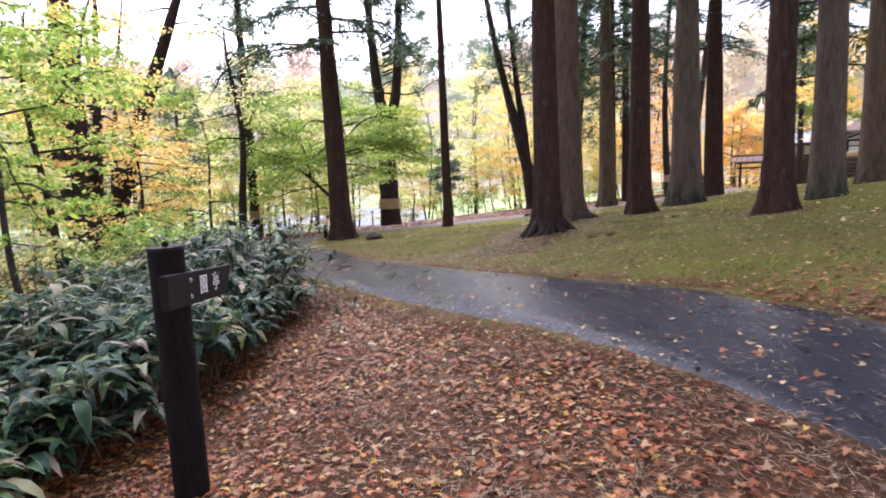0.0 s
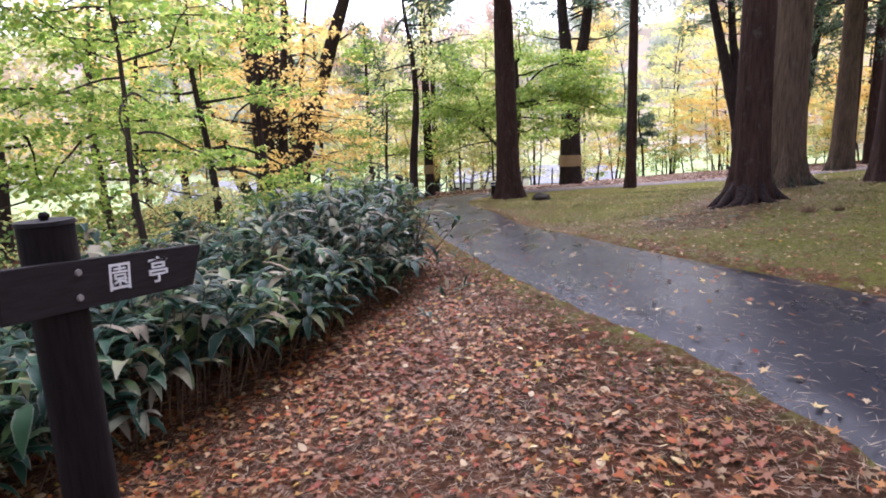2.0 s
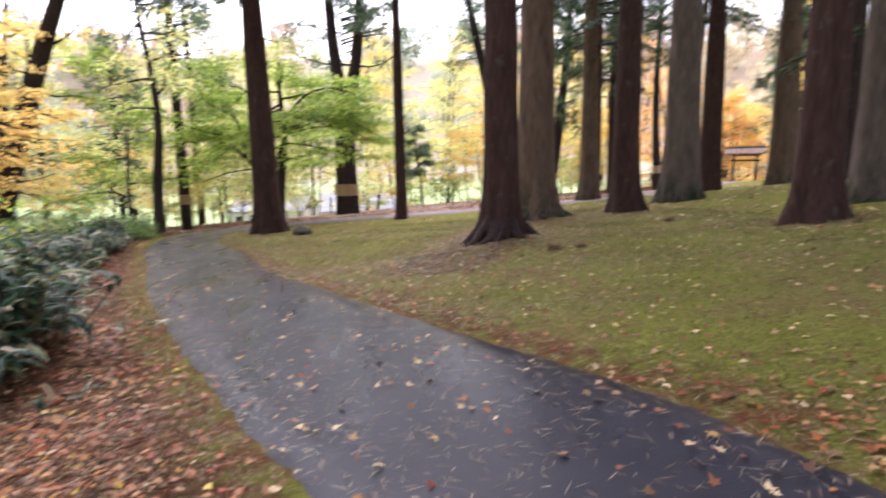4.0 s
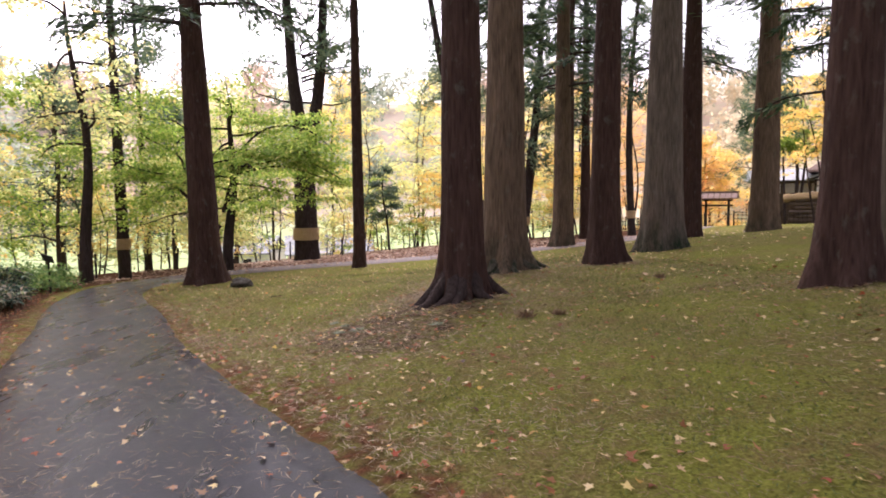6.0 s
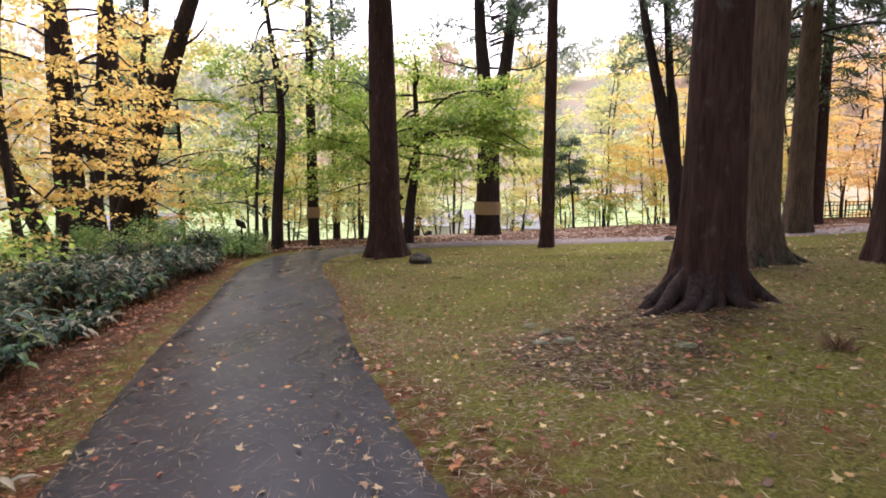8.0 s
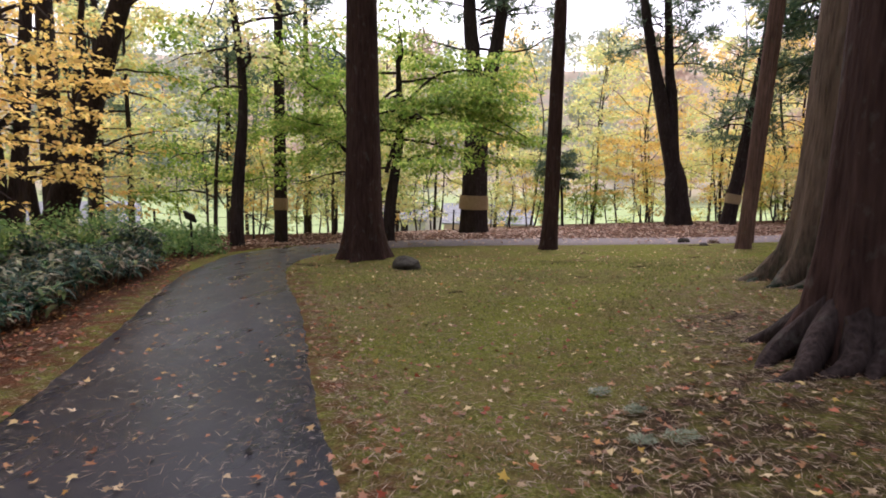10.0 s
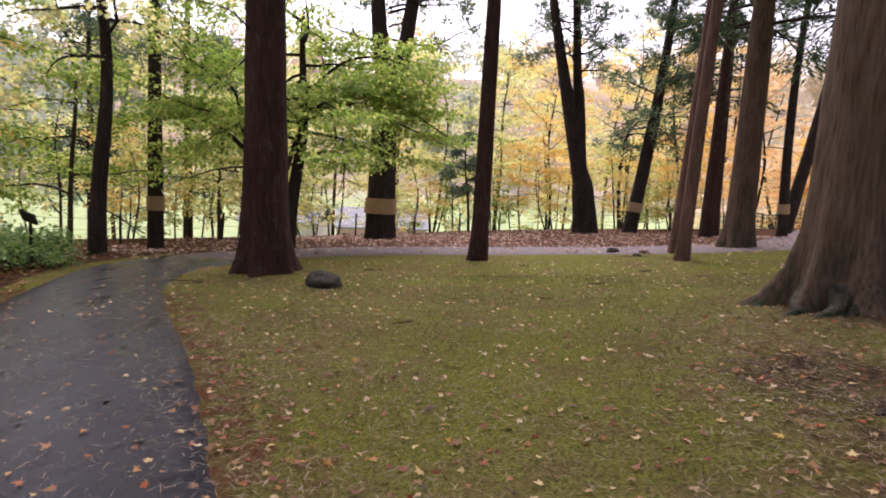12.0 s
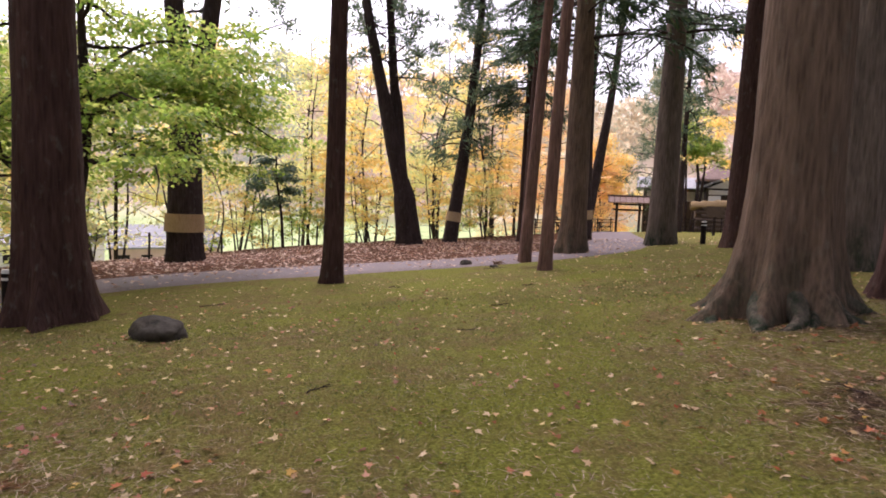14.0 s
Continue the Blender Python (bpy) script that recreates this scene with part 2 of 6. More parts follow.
blend = k.ramp(k.math("ADD", att.outputs["Fac"], k.math("MULTIPLY", k.math("SUBTRACT", mid, 0.5), 0.9)), [(0.35, (0, 0, 0)), (0.62, (1, 1, 1))])
col = k.mix(blend, lawn, duff)
blend2 = k.ramp(k.math("ADD", bare.outputs["Fac"], k.math("MULTIPLY", k.math("SUBTRACT", mid, 0.5), 0.8)), [(0.4, (0, 0, 0)), (0.75, (1, 1, 1))])
col = k.mix(blend2, col, soil)
k.set(Base_Color=col, Roughness=0.95)
k.bsdf.inputs["Specular IOR Level"].default_value = 0.04
hgt = k.math("ADD", k.math("MULTIPLY", fine, 0.6), k.math("MULTIPLY", mid, 0.8))
k.bump(hgt, 1.0, 0.06)
M_GROUND = k.mat

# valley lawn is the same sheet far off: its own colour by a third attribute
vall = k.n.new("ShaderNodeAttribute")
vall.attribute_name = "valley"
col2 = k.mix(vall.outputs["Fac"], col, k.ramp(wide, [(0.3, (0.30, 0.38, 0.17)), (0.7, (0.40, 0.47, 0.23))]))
# wooded hillside: mottled autumn tones, with distance haze mixed into the colour
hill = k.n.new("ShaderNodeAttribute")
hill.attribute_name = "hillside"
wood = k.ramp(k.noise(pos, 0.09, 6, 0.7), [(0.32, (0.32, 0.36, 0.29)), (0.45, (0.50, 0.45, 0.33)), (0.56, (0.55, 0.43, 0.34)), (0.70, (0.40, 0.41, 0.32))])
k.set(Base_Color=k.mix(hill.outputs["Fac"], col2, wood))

# asphalt, damp, with a coarse grain and worn patches
k = Nodes("asphalt")
pos = k.coords("Object")
grain = k.node("TexVoronoi", Vector=pos, Scale=95.0).outputs[0]
speck = k.noise(pos, 140.0, 3, 0.7)
patch = k.noise(pos, 0.9, 5, 0.6)
streak = k.noise(k.coords("Object", (1.6, 0.5, 1)), 1.4, 4)
c = k.ramp(speck, [(0.3, (0.006, 0.006, 0.009)), (0.7, (0.020, 0.020, 0.027))])
c = k.mix(k.ramp(patch, [(0.35, (0, 0, 0)), (0.7, (0.7, 0.7, 0.7))]), c, (0.026, 0.025, 0.031))
k.set(Base_Color=c, Roughness=k.ramp(streak, [(0.36, (0.25, 0.25, 0.25)), (0.66, (0.36, 0.36, 0.36))]))
k.bsdf.inputs["Specular IOR Level"].default_value = 0.08
k.bump(k.math("ADD", grain, k.math("MULTIPLY", speck, 0.5)), 0.14, 0.006)
M_ASPHALT = k.mat

# pale pinkish grit of the far walk
M_GRIT = plain("pinkish_grit", (0.120, 0.095, 0.092), (0.250, 0.205, 0.200), 30, 0.8, 0.3, 0.006)
M_BARK_RED = bark_material("bark_red_brown", (0.014, 0.008, 0.007), (0.088, 0.050, 0.040), ridge=38)
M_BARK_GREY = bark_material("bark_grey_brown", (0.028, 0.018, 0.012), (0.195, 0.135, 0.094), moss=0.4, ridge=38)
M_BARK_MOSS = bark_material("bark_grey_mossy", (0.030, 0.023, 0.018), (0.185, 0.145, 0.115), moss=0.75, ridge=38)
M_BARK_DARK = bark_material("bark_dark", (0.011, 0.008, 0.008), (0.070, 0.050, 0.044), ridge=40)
M_BARK_THIN = bark_material("bark_thin_stem", (0.022, 0.016, 0.013), (0.115, 0.085, 0.068), ridge=60)
M_BARK_PINK = bark_material("bark_pinkish", (0.035, 0.020, 0.016), (0.240, 0.140, 0.105), ridge=40)

M_GREEN = leaf_material("leaf_green_maple", [(0.0, (0.160, 0.280, 0.050)), (0.45, (0.300, 0.450, 0.070)), (0.8, (0.460, 0.560, 0.105)), (1.0, (0.660, 0.620, 0.200))], 0.64)
M_LIME = leaf_material("leaf_yellow_green", [(0.0, (0.540, 0.640, 0.270)), (0.5, (0.800, 0.790, 0.340)), (0.85, (0.900, 0.800, 0.340)), (1.0, (0.900, 0.640, 0.220))], 0.64)
M_YELLOW = leaf_material("leaf_yellow_orange", [(0.0, (0.920, 0.700, 0.200)), (0.5, (0.930, 0.660, 0.180)), (0.8, (0.900, 0.590, 0.220)), (1.0, (0.780, 0.760, 0.320))], 0.64)
M_ORANGE = leaf_material("leaf_orange_red", [(0.0, (0.920, 0.580, 0.280)), (0.5, (0.940, 0.700, 0.310)), (0.8, (0.880, 0.480, 0.290)), (1.0, (0.930, 0.740, 0.240))], 0.64)
M_AMBER = leaf_material("leaf_amber_maple", [(0.0, (0.920, 0.700, 0.220)), (0.5, (0.920, 0.640, 0.190)), (0.8, (0.900, 0.570, 0.180)), (1.0, (0.860, 0.740, 0.290))], 0.64)
M_NEEDLE = leaf_material("needles_dark_green", [(0.0, (0.022, 0.050, 0.026)), (0.6, (0.050, 0.095, 0.045)), (1.0, (0.110, 0.150, 0.060))], 0.3)
M_PINE = leaf_material("needles_blue_green", [(0.0, (0.070, 0.130, 0.085)), (0.6, (0.150, 0.220, 0.130)), (1.0, (0.260, 0.300, 0.140))], 0.4)
M_BUSH = leaf_material("leaf_bright_shrub", [(0.0, (0.090, 0.190, 0.050)), (0.6, (0.190, 0.320, 0.090)), (1.0, (0.330, 0.420, 0.120))], 0.5)
# far woods: distance haze is painted in by pale, greyed leaf colours
M_FARWOOD_HAZED = [leaf_material("far_wood_rust_hazed", [(0.0, (0.62, 0.47, 0.39)), (0.5, (0.72, 0.56, 0.45)), (1.0, (0.68, 0.61, 0.48))], 0.5),
             leaf_material("far_wood_gold_hazed", [(0.0, (0.72, 0.60, 0.41)), (0.6, (0.76, 0.65, 0.46)), (1.0, (0.60, 0.61, 0.46))], 0.5),
             leaf_material("far_wood_green_hazed", [(0.0, (0.38, 0.45, 0.37)), (0.6, (0.50, 0.55, 0.42)), (1.0, (0.62, 0.61, 0.46))], 0.5)]
M_LITTER = leaf_material("fallen_leaves_red", [(0.0, (0.257, 0.035, 0.009)), (0.14, (0.343, 0.086, 0.011)), (0.30, (0.197, 0.068, 0.017)), (0.46, (0.282, 0.116, 0.035)), (0.62, (0.343, 0.180, 0.074)), (0.74, (0.072, 0.030, 0.011)), (0.84, (0.394, 0.267, 0.117)), (0.93, (0.429, 0.172, 0.029)), (0.98, (0.464, 0.309, 0.047))], 0.12, drift=(0.500, 0.290, 0.200))
M_DRY = leaf_material("fallen_leaves_dry", [(0.0, (0.330, 0.190, 0.120)), (0.4, (0.440, 0.290, 0.200)), (0.7, (0.520, 0.380, 0.280)), (0.9, (0.260, 0.110, 0.060)), (1.0, (0.420, 0.210, 0.100))], 0.12)
M_PALE = leaf_material("fallen_leaves_pale", [(0.0, (0.400, 0.270, 0.140)), (0.4, (0.520, 0.390, 0.220)), (0.7, (0.560, 0.420, 0.160)), (0.88, (0.340, 0.120, 0.050)), (1.0, (0.300, 0.170, 0.095))], 0.12)
M_GRASS = leaf_material("grass_blades", [(0.0, (0.060, 0.085, 0.016)), (0.5, (0.125, 0.150, 0.032)), (0.85, (0.220, 0.200, 0.070)), (1.0, (0.260, 0.190, 0.100))], 0.25)
M_DRYNEEDLE = leaf_material("dry_needles", [(0.0, (0.110, 0.060, 0.035)), (0.6, (0.210, 0.125, 0.070)), (1.0, (0.330, 0.230, 0.130))], 0.0)
M_PALENEEDLE = plain("pale_dry_needles", (0.28, 0.21, 0.14), (0.50, 0.41, 0.30), 8, 0.8, 0.1)

# bamboo grass: dark green blade with a bleached margin, by the blade's own uv
k = Nodes("bamboo_grass_leaf")
uvn = k.n.new("ShaderNodeTexCoord")
sep = k.node("SeparateXYZ", Vector=uvn.outputs["UV"])
geo = k.n.new("ShaderNodeNewGeometry")
rnd = geo.outputs["Random Per Island"]
green = k.ramp(rnd, [(0.0, (0.006, 0.025, 0.015)), (0.35, (0.013, 0.050, 0.028)), (0.60, (0.030, 0.084, 0.040)), (0.72, (0.100, 0.190, 0.060)), (0.82, (0.190, 0.220, 0.060)), (0.92, (0.330, 0.290, 0.190)), (1.0, (0.260, 0.150, 0.085))])
edge = k.math("ABSOLUTE", k.math("SUBTRACT", sep.outputs[0], 0.5))
ragged = k.math("ADD", edge, k.math("MULTIPLY", k.math("SUBTRACT", k.noise(k.coords("Object"), 26.0, 3), 0.5), 0.22))
rim = k.ramp(ragged, [(0.40, (0, 0, 0)), (0.50, (0.60, 0.60, 0.60))])
lines = k.noise(k.node("Mapping", Vector=uvn.outputs["UV"], Scale=(40, 1.5, 1)).outputs[0], 1.0, 2)
col = k.mix(k.math("MULTIPLY", lines, 0.25), green, (0.02, 0.04, 0.03))
dry = k.ramp(k.math("ADD", k.math("MULTIPLY", rnd, 0.45), k.noise(k.coords("Object"), 0.8, 2)), [(0.86, (0, 0, 0)), (0.96, (0.75, 0.75, 0.75))])
col = k.mix(dry, col, (0.330, 0.300, 0.215))
col = k.mix(rim, col, (0.300, 0.290, 0.215))
k.set(Base_Color=col, Roughness=0.5)
k.bsdf.inputs["Specular IOR Level"].default_value = 0.14
k.bump(lines, 0.3, 0.004)
tr = k.n.new("ShaderNodeBsdfTranslucent")
k.l.new(col, tr.inputs["Color"])
ms = k.n.new("ShaderNodeMixShader")
ms.inputs[0].default_value = 0.28
k.l.new(k.bsdf.outputs[0], ms.inputs[1])
k.l.new(tr.outputs[0], ms.inputs[2])
k.l.new(ms.outputs[0], k.n["Material Output"].inputs["Surface"])
M_SASA = k.mat
M_CANE = plain("bamboo_grass_cane", (0.055, 0.035, 0.020), (0.160, 0.105, 0.060), 20, 0.7)

M_POST = plain("dark_stained_timber", (0.006, 0.004, 0.004), (0.018, 0.013, 0.012), 7, 0.85, 0.25, 0.006, (8, 8, 0.8))
M_BOARD = plain("dark_painted_board", (0.014, 0.011, 0.011), (0.030, 0.024, 0.024), 8, 0.8, 0.2, 0.004, (8, 1, 8))
M_WHITE = plain("white_lettering", (0.62, 0.62, 0.60), (0.80, 0.80, 0.77), 30, 0.7)
M_BOLT = plain("dull_metal", (0.28, 0.26, 0.24), (0.48, 0.45, 0.42), 40, 0.5, metal=0.6)
M_STRAW = plain("straw_mat", (0.30, 0.20, 0.10), (0.55, 0.40, 0.23), 5, 0.9, 0.7, 0.03, (14, 14, 1.2))
M_ROPE = plain("rope", (0.06, 0.05, 0.04), (0.14, 0.11, 0.08), 40, 0.9)
M_STAKE = plain("fence_stake", (0.018, 0.015, 0.013), (0.050, 0.042, 0.036), 10, 0.85)
M_ROCK = plain("mossy_stone", (0.018, 0.016, 0.012), (0.075, 0.064, 0.048), 6, 0.9, 0.8, 0.04)
M_WOODOLD = plain("weathered_wood", (0.055, 0.038, 0.028), (0.190, 0.140, 0.105), 7, 0.85, 0.4, 0.01, (1, 8, 8))
M_BARKTILE = plain("bark_shingle", (0.170, 0.115, 0.098), (0.380, 0.275, 0.240), 9, 0.9, 0.6, 0.02)
M_TILE = plain("grey_metal_roof", (0.20, 0.20, 0.21), (0.36, 0.36, 0.37), 3, 0.5)
M_PLASTER = plain("pale_plaster", (0.50, 0.47, 0.43), (0.68, 0.65, 0.60), 4, 0.9)
M_PAPER = plain("paper_screen", (0.72, 0.72, 0.72), (0.82, 0.82, 0.80), 6, 0.8)
M_DARKWOOD = plain("dark_house_timber", (0.020, 0.014, 0.011), (0.060, 0.044, 0.036), 8, 0.8, 0.3, 0.01, (1, 1, 8))
M_PINKWALL = plain("pinkish_render_wall", (0.50, 0.34, 0.32), (0.62, 0.44, 0.40), 1, 0.9)
M_BARBAND = plain("pale_marker_top", (0.55, 0.56, 0.54), (0.72, 0.72, 0.70), 20, 0.6)


# ---- ground sheet ----
def grid_lines(lo, hi, d, reach):
    inner = list(np.arange(lo, hi + d / 2, d))
    g, a, out = d, hi, []
    while a < reach:
        g *= 1.14
        a += g
        out.append(a)
    g, b, back = d, lo, []
    while b > -reach:
        g *= 1.14
        b -= g
        back.append(b)
    return np.array(back[::-1] + inner + out)


GX, GY = grid_lines(-13, 16, 0.3, 800), grid_lines(-2, 48, 0.3, 800)
mx, my = np.meshgrid(GX, GY)
fx, fy = mx.ravel(), my.ravel()
dist, side = path_distance(fx, fy)
# the sheet dips a little under the asphalt, so that the path lies in its bed
fz = height(fx, fy) - ripple(fx, fy) * step(0.5, 0.0, dist) - 0.05 * step(0.1, -0.3, dist)
nx, ny = len(GX), len(GY)
i, j = np.meshgrid(np.arange(nx - 1), np.arange(ny - 1))
a = (j * nx + i).ravel()
quads = np.stack([a, a + 1, a + nx + 1, a + nx], 1)
me = mesh_arrays("ground", np.stack([fx, fy, fz], 1), quads.ravel(), np.full(len(quads), 4), [M_GROUND], smooth=True)


def litter_amount(x, y, dist, side):
    """1 where fallen leaves lie thick, 0 on the lawn."""
    left = step(-0.3 + 0.3 * step(3, 7, y), 0.05 + 0.6 * step(3, 7, y), np.where(side < 0, dist, -1)) * (y < 27)
    verge = (1 - step(0.15, 1.0 + 0.35 * np.sin(1.3 * y), dist)) * 0.5 * (y < 21)
    north = step(-0.2, 0.6, np.where((side < 0) & (y >= 27), dist + 0.4, -1)) * (beyond(x, y) < 1.5)
    front = step(6.5, 3.0, y) * (side > 0) * step(3.5, 1.5, dist)
    return np.clip(np.maximum(np.maximum(left, verge), np.maximum(north, front)), 0, 1)


BARE = ((2.5, 14.7, 1.5), (3.9, 18.6, 1.3), (1.6, 12.6, 1.2), (2.3, 16.6, 0.9), (-3.9, 23.4, 1.2), (6.4, 19.1, 0.9), (9, 21.8, 1.2), (7.2, 12.5, 1.0), (1.2, 13.6, 0.8), (5.2, 26.5, 0.8))


def bare_amount(x, y):
    return np.clip(sum(np.exp(-((x - bx) ** 2 + (y - by) ** 2) / br ** 2) for bx, by, br in BARE), 0, 1)


near_soil = step(7.5, 4.0, fy) * np.where(side > 0, step(2.2, 0.3, dist), step(1.5, 0.2, dist)) * 0.55
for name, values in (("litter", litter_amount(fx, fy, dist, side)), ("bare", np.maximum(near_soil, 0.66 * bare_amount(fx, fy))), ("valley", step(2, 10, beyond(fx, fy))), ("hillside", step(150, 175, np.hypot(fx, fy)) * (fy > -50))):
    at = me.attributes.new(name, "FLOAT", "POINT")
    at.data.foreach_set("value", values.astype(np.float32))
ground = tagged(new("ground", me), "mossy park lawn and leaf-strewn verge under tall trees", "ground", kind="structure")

# ---- the asphalt path ----
verts, quads = [], []
fine_path = spline(PATH_LINE, 60)
ACROSS = 13
for n, (px, py, w) in enumerate(fine_path):
    q = fine_path[min(n + 1, len(fine_path) - 1)] - fine_path[max(n - 1, 0)]
    dx, dy = q[0] / math.hypot(q[0], q[1]), q[1] / math.hypot(q[0], q[1])
    for s in range(ACROSS):
        u = -1 + 2 * s / (ACROSS - 1)
        ragged = 0.05 * noise.noise((px * 2.1, py * 2.1, 5.0 * np.sign(u))) + 0.035 * noise.noise((px * 9, py * 9, 9.0 * np.sign(u))) if abs(u) > 0.95 else 0
        x, y = px + dy * u * (w + ragged), py - dx * u * (w + ragged)
        z = gz(x, y) - float(ripple(x, y)) + 0.022 * (1 - u ** 4) + (0.006 if abs(u) < 0.95 else -0.05)
        verts.append((x, y, z))
SPLIT = 11 * 60 + 30
for name, first, last, mat, label in (("path", 0, SPLIT, M_ASPHALT, "damp dark asphalt footpath strewn with fallen leaves"), ("gravel_path", SPLIT, len(fine_path) - 1, M_GRIT, "pinkish gritty walk leading to the gate")):
    quads = []
    for n in range(first, last):
        for s in range(ACROSS - 1):
            b = (n - first) * ACROSS + s
            quads.append((b, b + 1, b + ACROSS + 1, b + ACROSS))
    tagged(new(name, mesh_from(name, verts[first * ACROSS:(last + 1) * ACROSS], quads, [mat], True)), label, "path", kind="structure")


# ---- trunks, limbs and leaves ----
def tube(points, radii, sides=10, flare=0.0, reach=0.5, lobes=5, seed=0, rough=0.03, cap=True):
    """Vertices and faces of a bent, tapering stem; flare spreads its foot in lobes."""
    p = np.array(points, float)
    r = np.array(radii, float)
    rng = random.Random(seed)
    ph, ph2 = rng.uniform(0, 6.28), rng.uniform(0, 6.28)
    up = np.array([0, 0, 1.0])
    verts, faces = [], []
    side_v = None
    for n in range(len(p)):
        t = p[min(n + 1, len(p) - 1)] - p[max(n - 1, 0)]
        t = t / (np.linalg.norm(t) + 1e-9)
        if side_v is None:
            side_v = np.cross(t, up if abs(t[2]) < 0.9 else np.array([0, 1.0, 0]))
        side_v = side_v - t * (side_v @ t)
        side_v = side_v / np.linalg.norm(side_v)
        o = np.cross(t, side_v)
        h = p[n][2] - p[0][2]
        for k in range(sides):
            a = 2 * math.pi * k / sides
            m = 1.0
            if flare:
                low = math.exp(-max(h, 0) / reach)
                lobe = 0.5 + 0.5 * math.cos(lobes * a + ph + 0.7 * math.sin(2 * a + ph2))
                uneven = 1 + 1.3 * noise.noise((math.cos(a) * 1.4, math.sin(a) * 1.4, seed * 1.7))
                m += flare * low * (0.40 + 0.95 * lobe ** 1.5 * uneven) + 0.05 * math.cos(lobes * a + ph) * math.exp(-h / 2.5)
            m += rough * noise.noise((math.cos(a) * 1.7 + seed, math.sin(a) * 1.7, h * 0.8)) * 2
            if flare and sides > 30:
                m += 0.10 * math.exp(-max(h, 0) / (2.0 * reach)) * noise.noise((math.cos(a) * 6 + seed, math.sin(a) * 6, h * 2.2))
            verts.append(tuple(p[n] + r[n] * m * (math.cos(a) * side_v + math.sin(a) * o)))
    for n in range(len(p) - 1):
        for k in range(sides):
            b, c = n * sides + k, n * sides + (k + 1) % sides
            faces.append((b, c, c + sides, b + sides))
    if cap:
        faces.append(tuple(range((len(p) - 1) * sides, len(p) * sides)))
    return verts, faces


def join(tubes):
    verts, faces = [], []
    for v, f in tubes:
        o = len(verts)
        verts += v
        faces += [tuple(i + o for i in q) for q in f]
    return verts, faces


def unit(v):
    return v / (np.linalg.norm(v, axis=1, keepdims=True) + 1e-9)


MAPLE = np.array([(0, 0.02), (0.30, -0.10), (0.22, 0.12), (0.52, 0.30), (0.20, 0.36), (0.0, 0.95), (-0.20, 0.36), (-0.52, 0.30), (-0.22, 0.12), (-0.30, -0.10)])
ROUND = np.array([(0, -0.05), (0.20, 0.1), (0.30, 0.35), (0.22, 0.65), (0.0, 0.95), (-0.22, 0.65), (-0.30, 0.35), (-0.20, 0.1)])


def outline_leaves(name, pos, axis, normal, size, outline, material, curl=0.25):
    """Many leaves of one outline as one mesh, each an island of its own."""
    axis = unit(axis - normal * np.sum(axis * normal, 1, keepdims=True))
    cross = np.cross(axis, normal)
    n, m = len(pos), len(outline)
    o = outline[None, :, :] * size[:, None, None]
    bend = curl * (outline[:, 0] ** 2 * 1.6 + (outline[:, 1] - 0.4) ** 2)[None, :, None] * size[:, None, None]
    v = pos[:, None, :] + o[:, :, :1] * cross[:, None, :] + o[:, :, 1:] * axis[:, None, :] + bend * normal[:, None, :] * np.where(np.random.rand(n, 1, 1) < 0.65, -1, 1)
    return mesh_arrays(name, v.reshape(-1, 3), np.arange(n * m), np.full(n, m), [material])


def blade_leaves(name, pos, axis, normal, length, width, material, fold=0.25):
    """Simple folded leaves: two triangles along a midrib."""
    axis = unit(axis)
    cross = unit(np.cross(axis, normal))
    nn = np.cross(cross, axis)
    n = len(pos)
    L, W = length[:, None], width[:, None]
    mid = pos + axis * L * 0.42 + nn * W * fold
    v = np.stack([pos, mid - cross * W / 2, pos + axis * L, mid + cross * W / 2], 1).reshape(-1, 3)
    b = np.arange(n)[:, None] * 4
    loops = np.concatenate([b, b + 2, b + 1, b, b + 3, b + 2], 1).ravel()
    return mesh_arrays(name, v, loops, np.full(2 * n, 3), [material])


def spray_crown(name, centers, radii, leaves_each, size, material, rng, flat=0.22, droop=0.25):
    """Layered foliage: flat sprays of small leaves round the given centres."""
    pos, ax, nm = [], [], []
    for c, r in zip(centers, radii):
        n = max(4, int(leaves_each * rng.uniform(0.6, 1.4)))
        a = rng.uniform(0, 2 * np.pi, n)
        tilt = rng.uniform(0, 2 * np.pi)
        stretch = rng.uniform(0.45, 0.85)
        d = r * np.sqrt(rng.uniform(0.0, 1, n))
        x, y = d * np.cos(a), d * np.sin(a) * stretch
        x, y = x * np.cos(tilt) - y * np.sin(tilt), x * np.sin(tilt) + y * np.cos(tilt)
        z = rng.normal(0, flat * r, n) - droop * (d / r) ** 2 * r + 0.12 * x * np.sin(tilt * 3) 
        pos.append(np.stack([c[0] + x, c[1] + y, c[2] + z], 1))
        ax.append(np.stack([x + rng.normal(0, 0.5 * r, n), y + rng.normal(0, 0.5 * r, n), rng.normal(-0.35 * r, 0.3 * r, n)], 1))
        nm.append(np.stack([rng.normal(0, 0.45, n), rng.normal(0, 0.45, n), np.ones(n)], 1))
    pos, ax, nm = np.concatenate(pos), np.concatenate(ax), unit(np.concatenate(nm))
    L = size * rng.uniform(0.65, 1.5, len(pos))
    return blade_leaves(name, pos, ax, nm, L, L * rng.uniform(0.60, 0.95, len(pos)), material)


def limb_path(start, direction, length, rng, sag=0.1, bend=0.35, n=7):
    p, d = [np.array(start, float)], np.array(direction, float)
    d = d / np.linalg.norm(d)
    for _ in range(n):
        d = d + rng.normal(0, bend / n * 1.6, 3) + np.array([0, 0, -sag / n])
        d = d / np.linalg.norm(d)
        p.append(p[-1] + d * length / n)
    return np.array(p)


